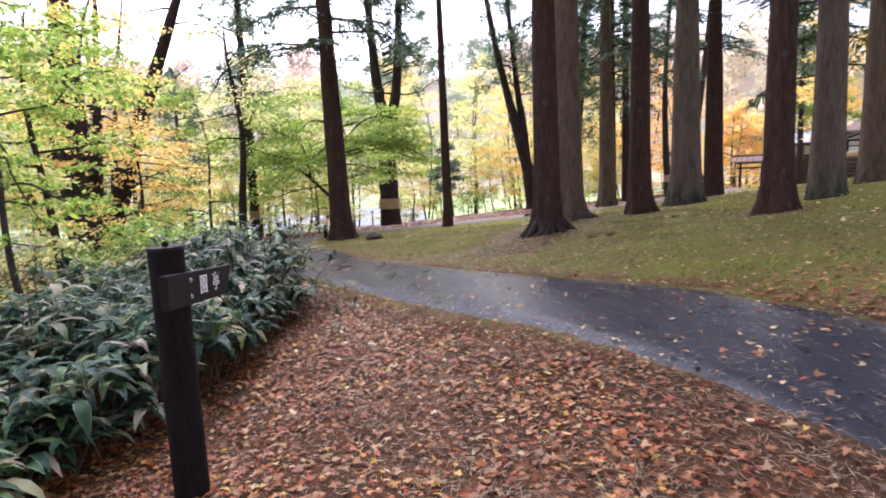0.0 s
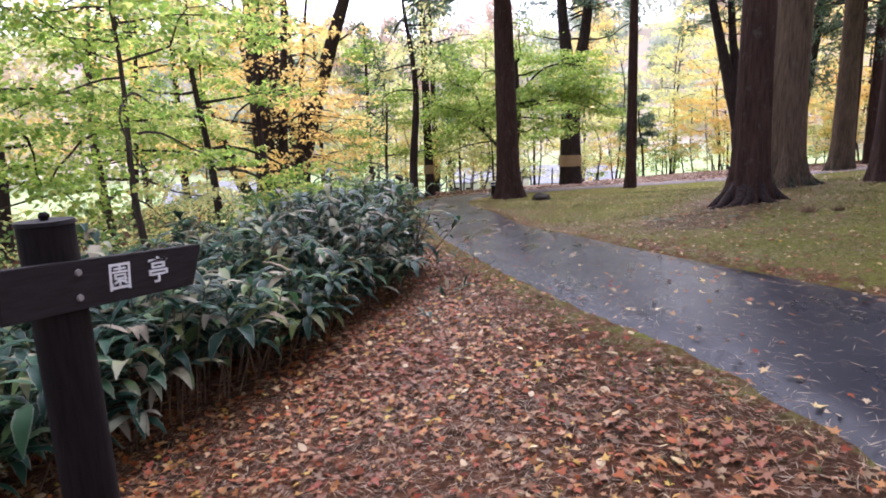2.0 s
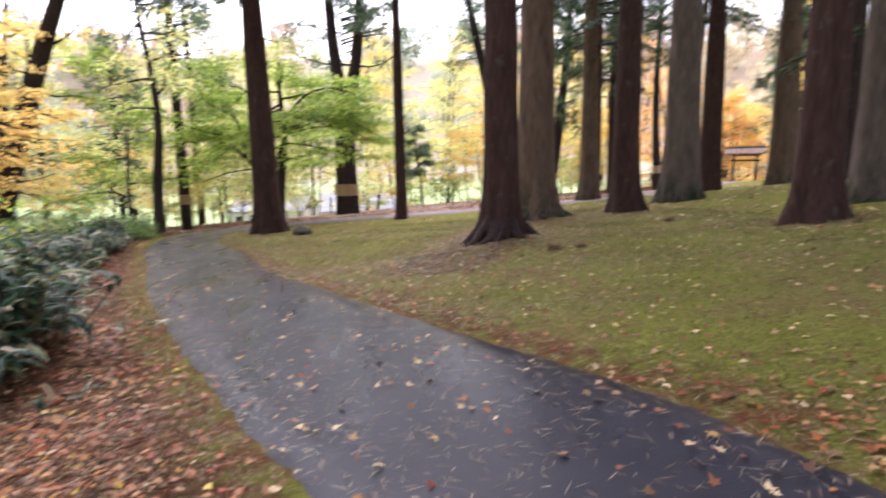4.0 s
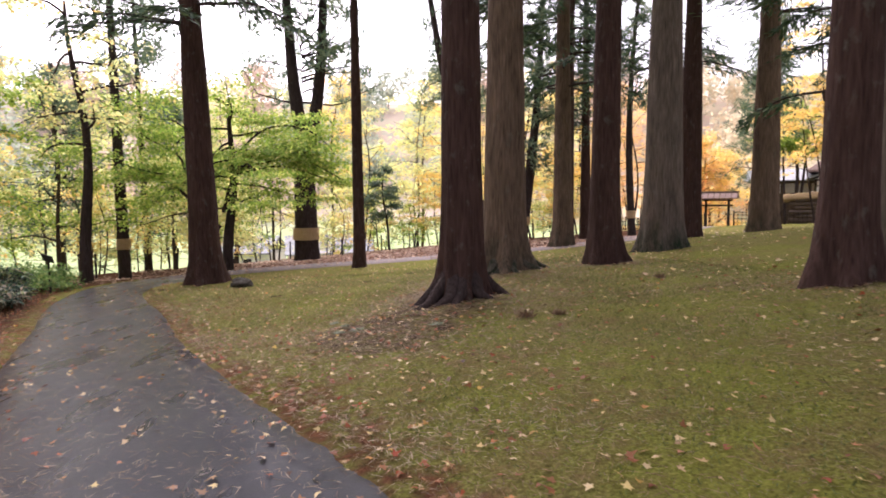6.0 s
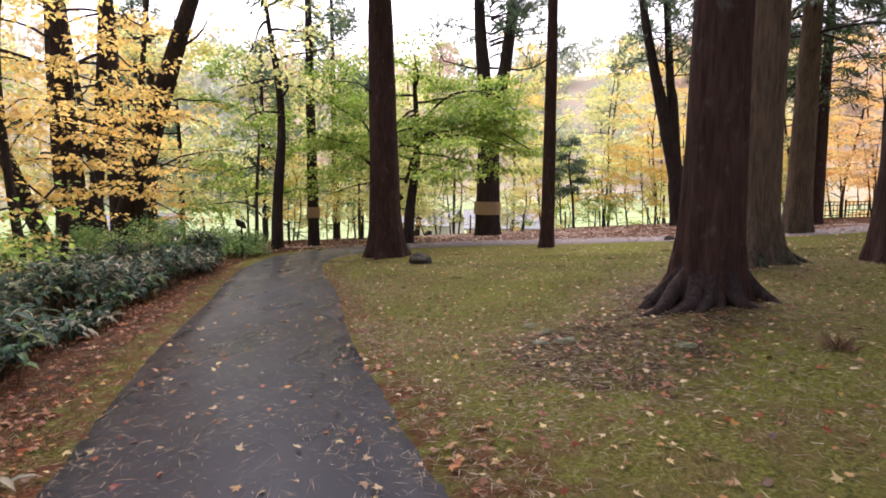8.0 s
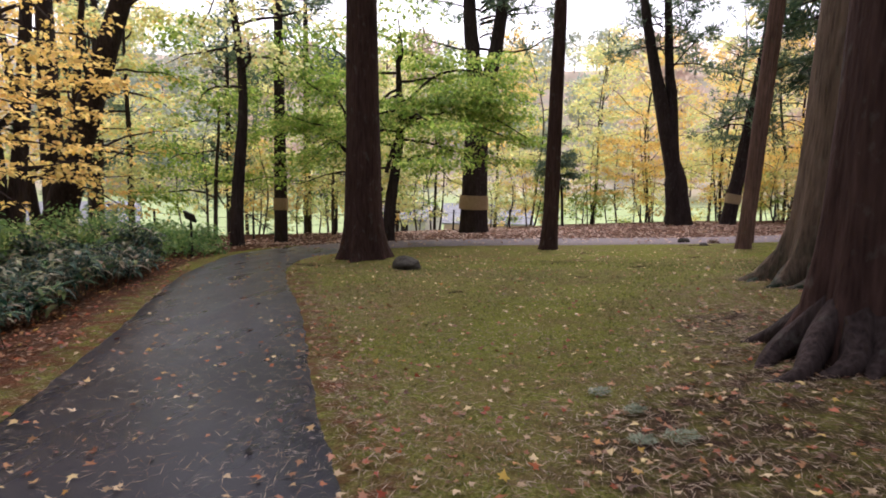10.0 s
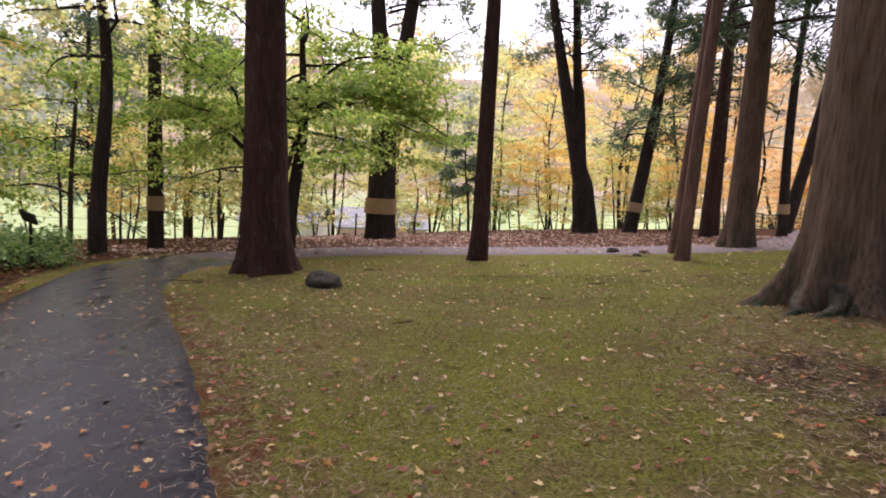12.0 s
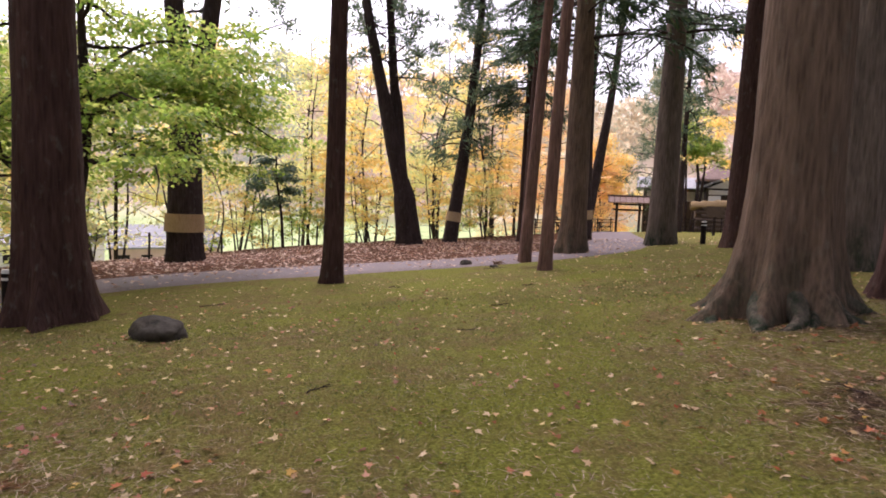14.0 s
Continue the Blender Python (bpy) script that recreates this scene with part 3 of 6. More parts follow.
def axis_points(top, lean=(0, 0), bow=(0, 0), n=22, low=-0.35):
    """The bent axis of a trunk from just under the ground to its top, local to the foot; closer rings near the foot."""
    k = np.linspace(0, 1, n) ** 1.7
    z = low + k * (top - low)
    return np.stack([lean[0] * z + bow[0] * np.sin(z / top * np.pi), lean[1] * z + bow[1] * np.sin(z / top * np.pi), z], 1)


def needle_crown(name, z0, z1, spread, count, per, material, rng, axis=None, sag=0.5, length=0.32, width=0.06, tufts=False):
    """Drooping conifer boughs between two heights: the bough stems, and their needle tufts."""
    stems, pos, ax, nm = [], [], [], []
    for _ in range(count):
        z = rng.uniform(z0, z1)
        a = rng.uniform(0, 2 * np.pi)
        reach = spread * (1 - 0.75 * (z - z0) / (z1 - z0 + 0.1)) * rng.uniform(0.55, 1.1)
        x0, y0 = (0, 0) if axis is None else (np.interp(z, axis[:, 2], axis[:, 0]), np.interp(z, axis[:, 2], axis[:, 1]))
        p = limb_path((x0, y0, z), (math.cos(a), math.sin(a), rng.uniform(0.0, 0.6) if tufts else 0.15), reach, rng, sag=sag, bend=0.9 if tufts else 0.3, n=6)
        stems.append(tube(p, np.linspace(0.035, 0.008, len(p)) * (0.6 + reach / 4), 4, cap=False))
        per = int(per * 1.25) if _ == 0 else per
        t = rng.uniform(0.25, 1.0, per) ** 0.8 * (len(p) - 1)
        i0 = np.minimum(t.astype(int), len(p) - 2)
        at = p[i0] + (p[i0 + 1] - p[i0]) * (t - i0)[:, None]
        out = p[i0 + 1] - p[i0]
        sd = np.cross(out, (0, 0, 1.0))
        sd = unit(sd)
        off = rng.normal(0, 0.20 * reach * 0.5 + 0.06, per)
        at = at + sd * off[:, None] + np.stack([np.zeros(per), np.zeros(per), -0.35 * np.abs(off) + rng.normal(0, 0.05, per)], 1)
        if tufts:
            heart = at[rng.integers(0, per, 7)] + rng.normal(0, 0.22, (7, 3))
            pick = rng.integers(0, 7, per)
            way = unit(rng.normal(0, 1, (per, 3)) + np.array([0, 0, 0.35]))
            pos.append(heart[pick] + way * rng.uniform(0, 0.16, (per, 1)))
            ax.append(way)
            nm.append(unit(rng.normal(0, 1, (per, 3))))
            continue
        pos.append(at)
        ax.append(unit(out) * 0.8 + sd * np.sign(off)[:, None] * 0.8 + rng.normal(0, 0.35, (per, 3)) + np.array([0, 0, -0.25]))
        nm.append(unit(rng.normal(0, 0.5, (per, 3)) + np.array([0, 0, 1.0])))
    pos, ax, nm = np.concatenate(pos), np.concatenate(ax), np.concatenate(nm)
    L = length * rng.uniform(0.6, 1.4, len(pos))
    return join(stems), blade_leaves(name, pos, ax, nm, L, width * rng.uniform(0.7, 1.5, len(pos)), material)


def conifer(x, y, dia, top, bark, label, seed, flare=0.7, reach=0.45, lobes=6, lean=(0, 0), bow=(0, 0), crown=(10, 20, 4.0, 34, 110), needles=None, twigs=0, sides=28, band=None, name="cedar_tree", sag=0.5, group="tall conifers on the lawn", taper=0.35, roots=(), root_bark=None, arms=(), cut=99):
    """A tall conifer on the lawn: trunk with a lobed foot, boughs and needles above, and dead twigs low down."""
    rng = np.random.default_rng(seed)
    tree = empty(name, Matrix.Translation((x, y, gz(x, y))), label, "tree", group)
    p = axis_points(top, lean, bow, 80 if arms else 26 if sides > 20 else 18)
    r = dia / 2 * (1.16 - taper * np.clip(p[:, 2] / 8, 0, 1) - 0.65 * np.clip((p[:, 2] - 6) / top, 0, 1))
    low = p[:, 2] < cut
    r = np.where(p[:, 2] > cut - 1.0, r * (1 - 0.45 * np.clip(p[:, 2] - cut + 1.0, 0, 1)), r)
    tubes = [tube(p[low], r[low], sides, flare, reach, lobes, seed, 0.03)]
    for n, (points, r0, r1) in enumerate(arms):
        q = spline(points, 6)
        tubes.append(tube(q, np.linspace(r0, r1, len(q)), 18, 0, seed=seed + 3 + n, rough=0.05))
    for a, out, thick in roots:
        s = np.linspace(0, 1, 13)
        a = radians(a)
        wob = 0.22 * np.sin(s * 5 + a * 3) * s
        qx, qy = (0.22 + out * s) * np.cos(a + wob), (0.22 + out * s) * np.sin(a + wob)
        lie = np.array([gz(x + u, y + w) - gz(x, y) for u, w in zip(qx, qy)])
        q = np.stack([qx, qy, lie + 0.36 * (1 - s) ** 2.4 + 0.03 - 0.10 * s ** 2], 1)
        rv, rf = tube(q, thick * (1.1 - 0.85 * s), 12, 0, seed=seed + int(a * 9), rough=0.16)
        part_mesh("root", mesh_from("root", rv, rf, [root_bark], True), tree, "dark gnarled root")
    v, f = join(tubes)
    part_mesh("trunk", mesh_from("trunk", v, f, [bark], True), tree)
    if crown:
        z0, z1, spread, count, per = crown
        (sv, sf), leaves = needle_crown("crown", z0, z1, spread, count, per, needles or M_NEEDLE, rng, p, sag, length=0.55 if z0 >= 10 else 0.32, width=0.15 if z0 >= 10 else 0.06, tufts=needles is M_PINE)
        part_mesh("bough_frame", mesh_from("bough_frame", sv, sf, [M_BARK_DARK], True), tree, kind="stuff")
        part_mesh("crown", leaves, tree, "drooping green needles", "stuff")
    for _ in range(twigs):
        z, a = rng.uniform(3.2, 9), rng.uniform(0, 6.28)
        i0 = int(np.argmin(np.abs(p[:, 2] - z)))
        s = p[i0] + np.array([math.cos(a), math.sin(a), 0]) * r[i0] * 0.8
        q = limb_path(s, (math.cos(a), math.sin(a), 0.1), rng.uniform(0.6, 1.8), rng, 0.3, 0.6, 6)
        tv, tf = tube(q, np.linspace(0.022, 0.006, len(q)), 5)
        part_mesh("dead_twig", mesh_from("dead_twig", tv, tf, [M_BARK_DARK], True), tree)
    if band:
        bz, bh = band
        rows = []
        for z in np.linspace(bz - bh / 2, bz + bh / 2, 4):
            rows.append((np.interp(z, p[:, 2], p[:, 0]), np.interp(z, p[:, 2], p[:, 1]), z))
        rr = [1.05 * np.interp(z, p[:, 2], r) * (1 + flare * 0.75 * math.exp(-z / reach)) + 0.03 for z in np.linspace(bz - bh / 2, bz + bh / 2, 4)]
        bv, bf = tube(rows, rr, sides, 0, seed=seed, rough=0.02, cap=False)
        part_mesh("straw_band", mesh_from("straw_band", bv, bf, [M_STRAW], True), tree, "pale straw mat tied round the trunk")
    return tree


def broadleaf(x, y, dia, top, bark, leaf, label, seed, lean=(0, 0), bow=(0, 0), limbs=9, limb_from=0.35, limb_len=3.0, rise=0.4, sprays=6, spray_r=0.7, per=60, size=0.10, sides=12, flare=0.25, name="maple_tree", stems=(), group="", droop=0.25, sink=0.0, crown_label="", aim=None, wobble=0.035, arcs=(), flat=0.22, low=0.0):
    """A leafy tree: bent trunk (and more stems from the same foot), separate limbs, and layered leaf sprays along them."""
    rng = np.random.default_rng(seed)
    tree = empty(name, Matrix.Translation((x, y, gz(x, y) - sink)), label, "tree", group)
    centers, radii = [], []
    p = axis_points(top, lean, bow, 16)
    k = p[:, 2] / top
    for c in (0, 1):
        p[:, c] += wobble * top * np.clip(k, 0, 1) * (np.sin(3.1 * k + rng.uniform(0, 6)) + 0.6 * np.sin(7.3 * k + rng.uniform(0, 6)))
    axes = [(p, dia)]
    for sx, sy, slx, sly, sd, st in stems:
        q = axis_points(st, (slx, sly), (0.2 * rng.normal(), 0.2 * rng.normal()), 14)
        axes.append((q + np.array([sx, sy, 0]), sd))
    for n, (p, d) in enumerate(axes):
        h = p[:, 2] / p[-1, 2]
        v, f = tube(p, d / 2 * (1.1 - 0.85 * np.clip(h, 0, 1) ** 1.2), sides, flare, 0.3, 4, seed + n, 0.05)
        part_mesh("trunk" if n == 0 else "stem", mesh_from("trunk", v, f, [bark], True), tree)
        for m in range(limbs if n == 0 else max(2, limbs // 2)):
            k = limb_from + (0.97 - limb_from) * (m + rng.uniform(0, 0.8)) / limbs * (1 if n == 0 else 2)
            k = min(k, 0.97)
            z = k * p[-1, 2]
            a = m * 2.4 + rng.uniform(-0.5, 0.5) + seed if aim is None else aim[0] + rng.uniform(-aim[1], aim[1])
            s = np.array([np.interp(z, p[:, 2], p[:, 0]), np.interp(z, p[:, 2], p[:, 1]), z])
            length = limb_len * (1.05 - 0.55 * k) * rng.uniform(0.7, 1.2)
            q = limb_path(s, (math.cos(a), math.sin(a), rise * rng.uniform(0.4, 1.4)), length, rng, 0.45, 0.7, 7)
            rad = d * 0.30 * (1.1 - 0.7 * k)
            lv, lf = tube(q, np.linspace(min(rad, 0.05), 0.006, len(q)), 6)
            part_mesh("limb", mesh_from("limb", lv, lf, [bark], True), tree)
            for w in range(sprays):
                t = rng.uniform(0.35, 1.0)
                i0 = min(int(t * 7), 6)
                c = q[i0] + (q[i0 + 1] - q[i0]) * (t * 7 - i0) + rng.normal(0, 0.28, 3) * length * np.array([0.45, 0.45, 0.2])
                centers.append(c)
                radii.append(spray_r * rng.uniform(0.5, 1.3))
    for arc, rad in arcs:
        q = spline(arc, 5) - np.array([x, y, gz(x, y) - sink])
        lv, lf = tube(q, np.linspace(rad, rad * 0.3, len(q)), 8)
        part_mesh("limb", mesh_from("limb", lv, lf, [bark], True), tree)
        for w in range(2 * sprays):
            centers.append(q[rng.integers(len(q) // 2, len(q))] + rng.normal(0, 0.5, 3) * np.array([1, 1, 0.4]) + np.array([0, 0, 0.35]))
            radii.append(spray_r * rng.uniform(0.6, 1.2))
    high = [n for n, c in enumerate(centers) if c[2] > low]
    centers, radii = [centers[n] for n in high], [radii[n] for n in high]
    part_mesh("crown", spray_crown("crown", centers, radii, per, size, leaf, rng, flat=flat, droop=droop), tree, crown_label, "stuff")
    return tree


# ---- the tall conifers, in the places where they stand ----
conifer(-3.9, 23.4, 0.74, 22, M_BARK_RED, "tall red-brown cedar trunk with spreading foot beside the path", 11, 1.15, 0.5, 6, (-0.012, 0), crown=(7.0, 21, 3.8, 50, 130), twigs=3)
conifer(-3.08, 36.6, 1.06, 18, M_BARK_DARK, "dark forked pine with a pale straw mat round its trunk", 12, 0.35, 0.4, 5, (0.01, 0), crown=(7.5, 17, 5.0, 40, 120), cut=6.3, arms=(([(0.05, 0, 4.6), (-0.02, 0, 6.2), (-0.30, 0, 8.6), (-0.48, 0, 11.5), (-0.75, 0, 18)], 0.44, 0.16), ([(0.10, 0, 4.5), (0.42, 0, 6.2), (0.85, 0.1, 8.4), (1.15, 0.1, 11.5), (1.6, 0.2, 18)], 0.42, 0.15)), band=(1.35, 0.62), name="pine_tree", sag=0.2, needles=M_PINE, group="banded pines", sides=24)
conifer(0.33, 26.2, 0.36, 17, M_BARK_RED, "slender straight conifer at the lawn's far edge", 13, 0.9, 0.3, 5, (0.006, 0), crown=(11, 17, 2.4, 20, 80), sides=16)
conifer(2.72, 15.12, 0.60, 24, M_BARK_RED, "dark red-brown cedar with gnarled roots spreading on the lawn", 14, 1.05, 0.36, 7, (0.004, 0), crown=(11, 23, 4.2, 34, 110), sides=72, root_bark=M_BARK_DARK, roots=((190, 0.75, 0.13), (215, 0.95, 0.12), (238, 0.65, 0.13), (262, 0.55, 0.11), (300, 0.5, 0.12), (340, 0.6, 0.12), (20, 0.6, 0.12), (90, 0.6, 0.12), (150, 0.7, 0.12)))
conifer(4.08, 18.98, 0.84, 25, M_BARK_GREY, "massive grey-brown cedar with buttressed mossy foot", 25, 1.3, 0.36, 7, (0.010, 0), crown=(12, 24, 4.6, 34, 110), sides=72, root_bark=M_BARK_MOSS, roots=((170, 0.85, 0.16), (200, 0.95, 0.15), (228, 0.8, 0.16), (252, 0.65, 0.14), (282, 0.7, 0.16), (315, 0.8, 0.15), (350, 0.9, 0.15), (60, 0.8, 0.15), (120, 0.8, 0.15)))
conifer(6.41, 19.1, 0.60, 23, M_BARK_RED, "tall brown cedar with a wide foot on the lawn", 16, 1.1, 0.42, 6, (0.012, 0), crown=(11, 22, 4.0, 34, 110), sides=36)
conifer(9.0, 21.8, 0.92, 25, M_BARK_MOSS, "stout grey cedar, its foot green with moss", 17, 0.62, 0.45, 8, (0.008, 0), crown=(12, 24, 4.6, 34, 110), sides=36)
conifer(8.54, 30.33, 0.72, 23, M_BARK_GREY, "straight grey-brown cedar at the far side of the lawn", 18, 0.95, 0.5, 6, (0.004, 0), crown=(6.5, 22, 3.8, 54, 120), twigs=3, sides=24)
conifer(13.6, 43.2, 0.62, 21, M_BARK_RED, "reddish conifer trunk near the fence", 19, 0.35, 0.4, 5, (0.0, 0), crown=(6, 20, 3.6, 54, 130), sides=18)
conifer(12.83, 27.9, 0.78, 23, M_BARK_RED, "dark red-brown cedar trunk behind the stout grey one", 20, 0.5, 0.45, 6, (0.004, 0), crown=(10, 22, 4.0, 36, 110), sides=22)
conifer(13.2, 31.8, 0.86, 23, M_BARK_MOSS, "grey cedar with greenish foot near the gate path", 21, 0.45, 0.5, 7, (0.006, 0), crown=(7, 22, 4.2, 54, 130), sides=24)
conifer(15.5, 27.4, 0.90, 23, M_BARK_GREY, "grey conifer trunk on the rise of the lawn", 22, 0.4, 0.45, 6, (0.004, 0), crown=(7.5, 22, 4.2, 46, 130), sides=22)
conifer(7.15, 12.6, 0.54, 23, M_BARK_RED, "large brown cedar with split bark at its foot", 23, 0.9, 0.45, 6, (0.012, 0), crown=(11, 22, 4.0, 30, 100), sides=36)
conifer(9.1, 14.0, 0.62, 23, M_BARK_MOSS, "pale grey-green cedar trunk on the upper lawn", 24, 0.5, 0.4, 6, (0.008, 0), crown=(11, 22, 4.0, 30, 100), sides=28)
conifer(12.3, 16.7, 0.80, 22, M_BARK_GREY, "grey cedar trunk high on the lawn", 26, 0.4, 0.4, 6, (0.006, 0), crown=(10, 21, 4.0, 34, 100), sides=22)
conifer(14.6, 22.6, 0.62, 21, M_BARK_DARK, "dark conifer trunk with low dense needles", 27, 0.35, 0.4, 6, (0.004, 0), crown=(3.6, 20, 3.4, 60, 130), sides=18)
conifer(6.86, 42.4, 1.02, 17, M_BARK_DARK, "dark twin-stemmed pine leaning out by the fence", 28, 0.34, 0.5, 5, (-0.15, 0), crown=(7.5, 16, 3.6, 34, 110), cut=3.3, arms=(([(-0.20, 0, 1.4), (-0.66, 0, 3.4), (-1.40, 0, 6.6), (-1.70, 0, 7.8), (-2.42, 0, 11.1), (-3.4, 0, 17)], 0.45, 0.15), ([(-0.22, 0, 1.4), (-0.52, 0.1, 3.4), (-0.80, 0.2, 6.6), (-0.98, 0.2, 7.8), (-1.28, 0.2, 11.3), (-1.8, 0.3, 17)], 0.36, 0.14)), name="pine_tree", sag=0.15, needles=M_PINE, group="banded pines", sides=18)
conifer(9.57, 44.0, 0.66, 16, M_BARK_DARK, "leaning pine with a straw mat round its trunk", 29, 0.2, 0.4, 5, (0.095, 0), (0.25, 0), crown=(4.6, 15, 3.4, 48, 110), band=(1.35, 0.5), name="pine_tree", sag=0.15, needles=M_PINE, group="banded pines", sides=16)
conifer(5.89, 28.46, 0.29, 15, M_BARK_PINK, "slender pinkish-brown trunk leaning over the lawn", 30, 0.6, 0.3, 5, (0.052, 0), crown=(7.5, 14, 2.2, 26, 80), sides=14, name="young_cedar", group="slender trunks by the path")
conifer(5.05, 25.9, 0.27, 15, M_BARK_PINK, "slender pinkish trunk with a knotted foot", 31, 0.75, 0.25, 4, (0.06, 0), (-0.12, 0), crown=(8, 14, 2.2, 24, 80), sides=14, name="young_cedar", group="slender trunks by the path")
conifer(11.0, 38.0, 0.48, 18, M_BARK_RED, "brown trunk standing behind the slender pair", 32, 0.4, 0.4, 5, (0.015, 0), crown=(7.5, 17, 3.2, 40, 110), sides=14)
conifer(18.2, 44.5, 0.60, 17, M_BARK_DARK, "dark trunk leaning beside the gate path", 33, 0.3, 0.4, 5, (0.13, 0), (0.35, 0), crown=None, sides=14, name="pine_tree", group="banded pines")
conifer(15.2, 39.5, 0.40, 14, M_BARK_DARK, "thin dark trunk with a pale straw mat", 34, 0.2, 0.4, 5, (0.02, 0), (-0.35, 0), crown=(8, 13, 2.6, 20, 70), band=(1.3, 0.45), sides=12, name="pine_tree", group="banded pines", needles=M_PINE)
conifer(-9.7, 31.2, 0.42, 17, M_BARK_DARK, "dark straight pine with a straw mat beside the path", 35, 0.3, 0.3, 5, (0.004, 0), crown=(8, 16, 3.6, 34, 90), band=(1.45, 0.45), sides=16, name="pine_tree", group="banded pines", needles=M_PINE, sag=0.15)
conifer(-11.7, 38.4, 0.36, 16, M_BARK_DARK, "dark pine with a straw mat on the brow", 36, 0.3, 0.3, 5, (0.0, 0), crown=(7, 15, 3.2, 34, 90), band=(1.4, 0.45), sides=12, name="pine_tree", group="banded pines", needles=M_PINE, sag=0.15)

# unseen cedars added round the start of the walk to shade the near ground
for n, (x, y, dia) in enumerate(((-1.2, -5.2, 0.62), (6.6, -4.0, 0.70), (2.2, -10.5, 0.66), (8.6, 4.6, 0.60), (-7.0, -3.0, 0.55))):
    conifer(x, y, dia, 22, M_BARK_RED, "unseen red-brown cedar added to shade the start of the path", 320 + n, 0.7, 0.4, 6, (0.004, 0), crown=(10, 21, 4.6, 40, 110), sides=20)

# ---- leafy trees ----
broadleaf(-5.0, 29.4, 0.40, 6.6, M_BARK_DARK, M_GREEN, "green maple spreading in flat layers behind the cedar", 41, (0.05, 0), limbs=17, limb_from=0.34, limb_len=5.6, rise=0.20, flat=0.05, low=2.4, droop=0.16, sprays=10, spray_r=1.2, per=88, size=0.11, crown_label="flat layers of fresh green leaves", arcs=(([(-5.2, 29.35, 0.3), (-6.2, 29.3, 1.35), (-6.7, 29.3, 1.8), (-7.5, 29.3, 2.2), (-8.3, 29.3, 2.35), (-8.9, 29.3, 2.0)], 0.085), ([(-6.2, 29.3, 1.3), (-6.35, 29.3, 2.2), (-6.55, 29.3, 3.0), (-7.1, 29.3, 3.4), (-7.9, 29.3, 3.9), (-8.6, 29.3, 4.7)], 0.06), ([(-5.05, 29.3, 0.9), (-4.8, 29.3, 1.75), (-4.5, 29.3, 2.3), (-4.0, 29.3, 2.65), (-3.1, 29.3, 2.85)], 0.075), ([(-4.55, 29.3, 2.25), (-3.7, 29.3, 3.2), (-3.0, 29.3, 3.35), (-2.5, 29.3, 2.85)], 0.05), ([(-4.5, 29.4, 2.5), (-3.3, 29.7, 3.1), (-1.8, 30.0, 2.8), (-0.5, 30.3, 2.1)], 0.05), ([(-4.6, 29.4, 3.0), (-3.5, 29.9, 4.1), (-2.1, 30.3, 4.2), (-0.8, 30.5, 3.3)], 0.05), ([(-4.4, 29.4, 2.4), (-3.0, 30.4, 2.7), (-1.6, 31.0, 2.3), (-0.6, 31.2, 1.9)], 0.04)))

# many-stemmed yellow trees behind the bamboo grass
G_LEFT = "autumn trees behind the bamboo grass"
broadleaf(-14.2, 23.4, 0.86, 14.0, M_BARK_DARK, M_AMBER, "stout dark maple with branching stems and yellow-orange leaves", 51, (0.0, 0.0), wobble=0.012, limbs=18, limb_from=0.14, limb_len=3.8, rise=0.35, flat=0.08, sprays=4, spray_r=0.8, per=34, size=0.13, group=G_LEFT, sink=0.3,
          arcs=(([(-14.0, 23.3, 1.6), (-12.4, 22.9, 2.4), (-10.6, 22.6, 2.9), (-9.4, 22.3, 2.6)], 0.07), ([(-14.1, 23.3, 3.0), (-13.0, 22.6, 4.2), (-11.2, 22.0, 4.5), (-10.2, 21.6, 4.0)], 0.07)),
          stems=((-0.5, -0.2, -0.34, -0.05, 0.50, 9.5), (0.45, 0.2, 0.10, 0.02, 0.42, 12.0)))
broadleaf(-14.9, 26.0, 0.84, 13.0, M_BARK_DARK, M_YELLOW, "dark maple leaning out with sparse yellow leaves", 151, (0.41, 0.0), wobble=0.010, limbs=12, limb_from=0.22, limb_len=4.2, rise=0.45, flat=0.08, sprays=2, spray_r=0.7, per=24, size=0.13, group=G_LEFT, sink=0.3,
          stems=((0.4, 0.4, 0.14, 0.0, 0.30, 11.0),))
broadleaf(-16.1, 27.6, 0.74, 15.0, M_BARK_DARK, M_YELLOW, "straight dark maple trunk with yellow leaves", 152, (0.0, 0.0), wobble=0.008, limbs=12, limb_from=0.2, limb_len=4.2, rise=0.45, flat=0.08, sprays=2, spray_r=0.7, per=24, size=0.13, group=G_LEFT, sink=0.3,
          stems=((-0.6, -0.1, -0.12, 0.0, 0.34, 11.0),))
broadleaf(-18.0, 31.6, 0.56, 12.0, M_BARK_DARK, M_LIME, "dark trunk with a black burl and upswept bare branches", 153, (0.04, 0.0), wobble=0.012, limbs=10, limb_from=0.35, limb_len=4.5, rise=0.9, flat=0.10, sprays=3, spray_r=0.7, per=26, size=0.14, group=G_LEFT, sink=0.3)
broadleaf(-9.2, 18.0, 0.13, 4.4, M_BARK_DARK, M_AMBER, "slender maple spreading amber leaves in flat layers", 154, (0.05, 0.0), (0.2, 0), limbs=15, limb_from=0.28, limb_len=3.0, rise=0.10, droop=0.10, sprays=4, spray_r=0.7, per=30, size=0.10, flat=0.05, low=0.9, aim=(0.1, 1.7), group=G_LEFT)
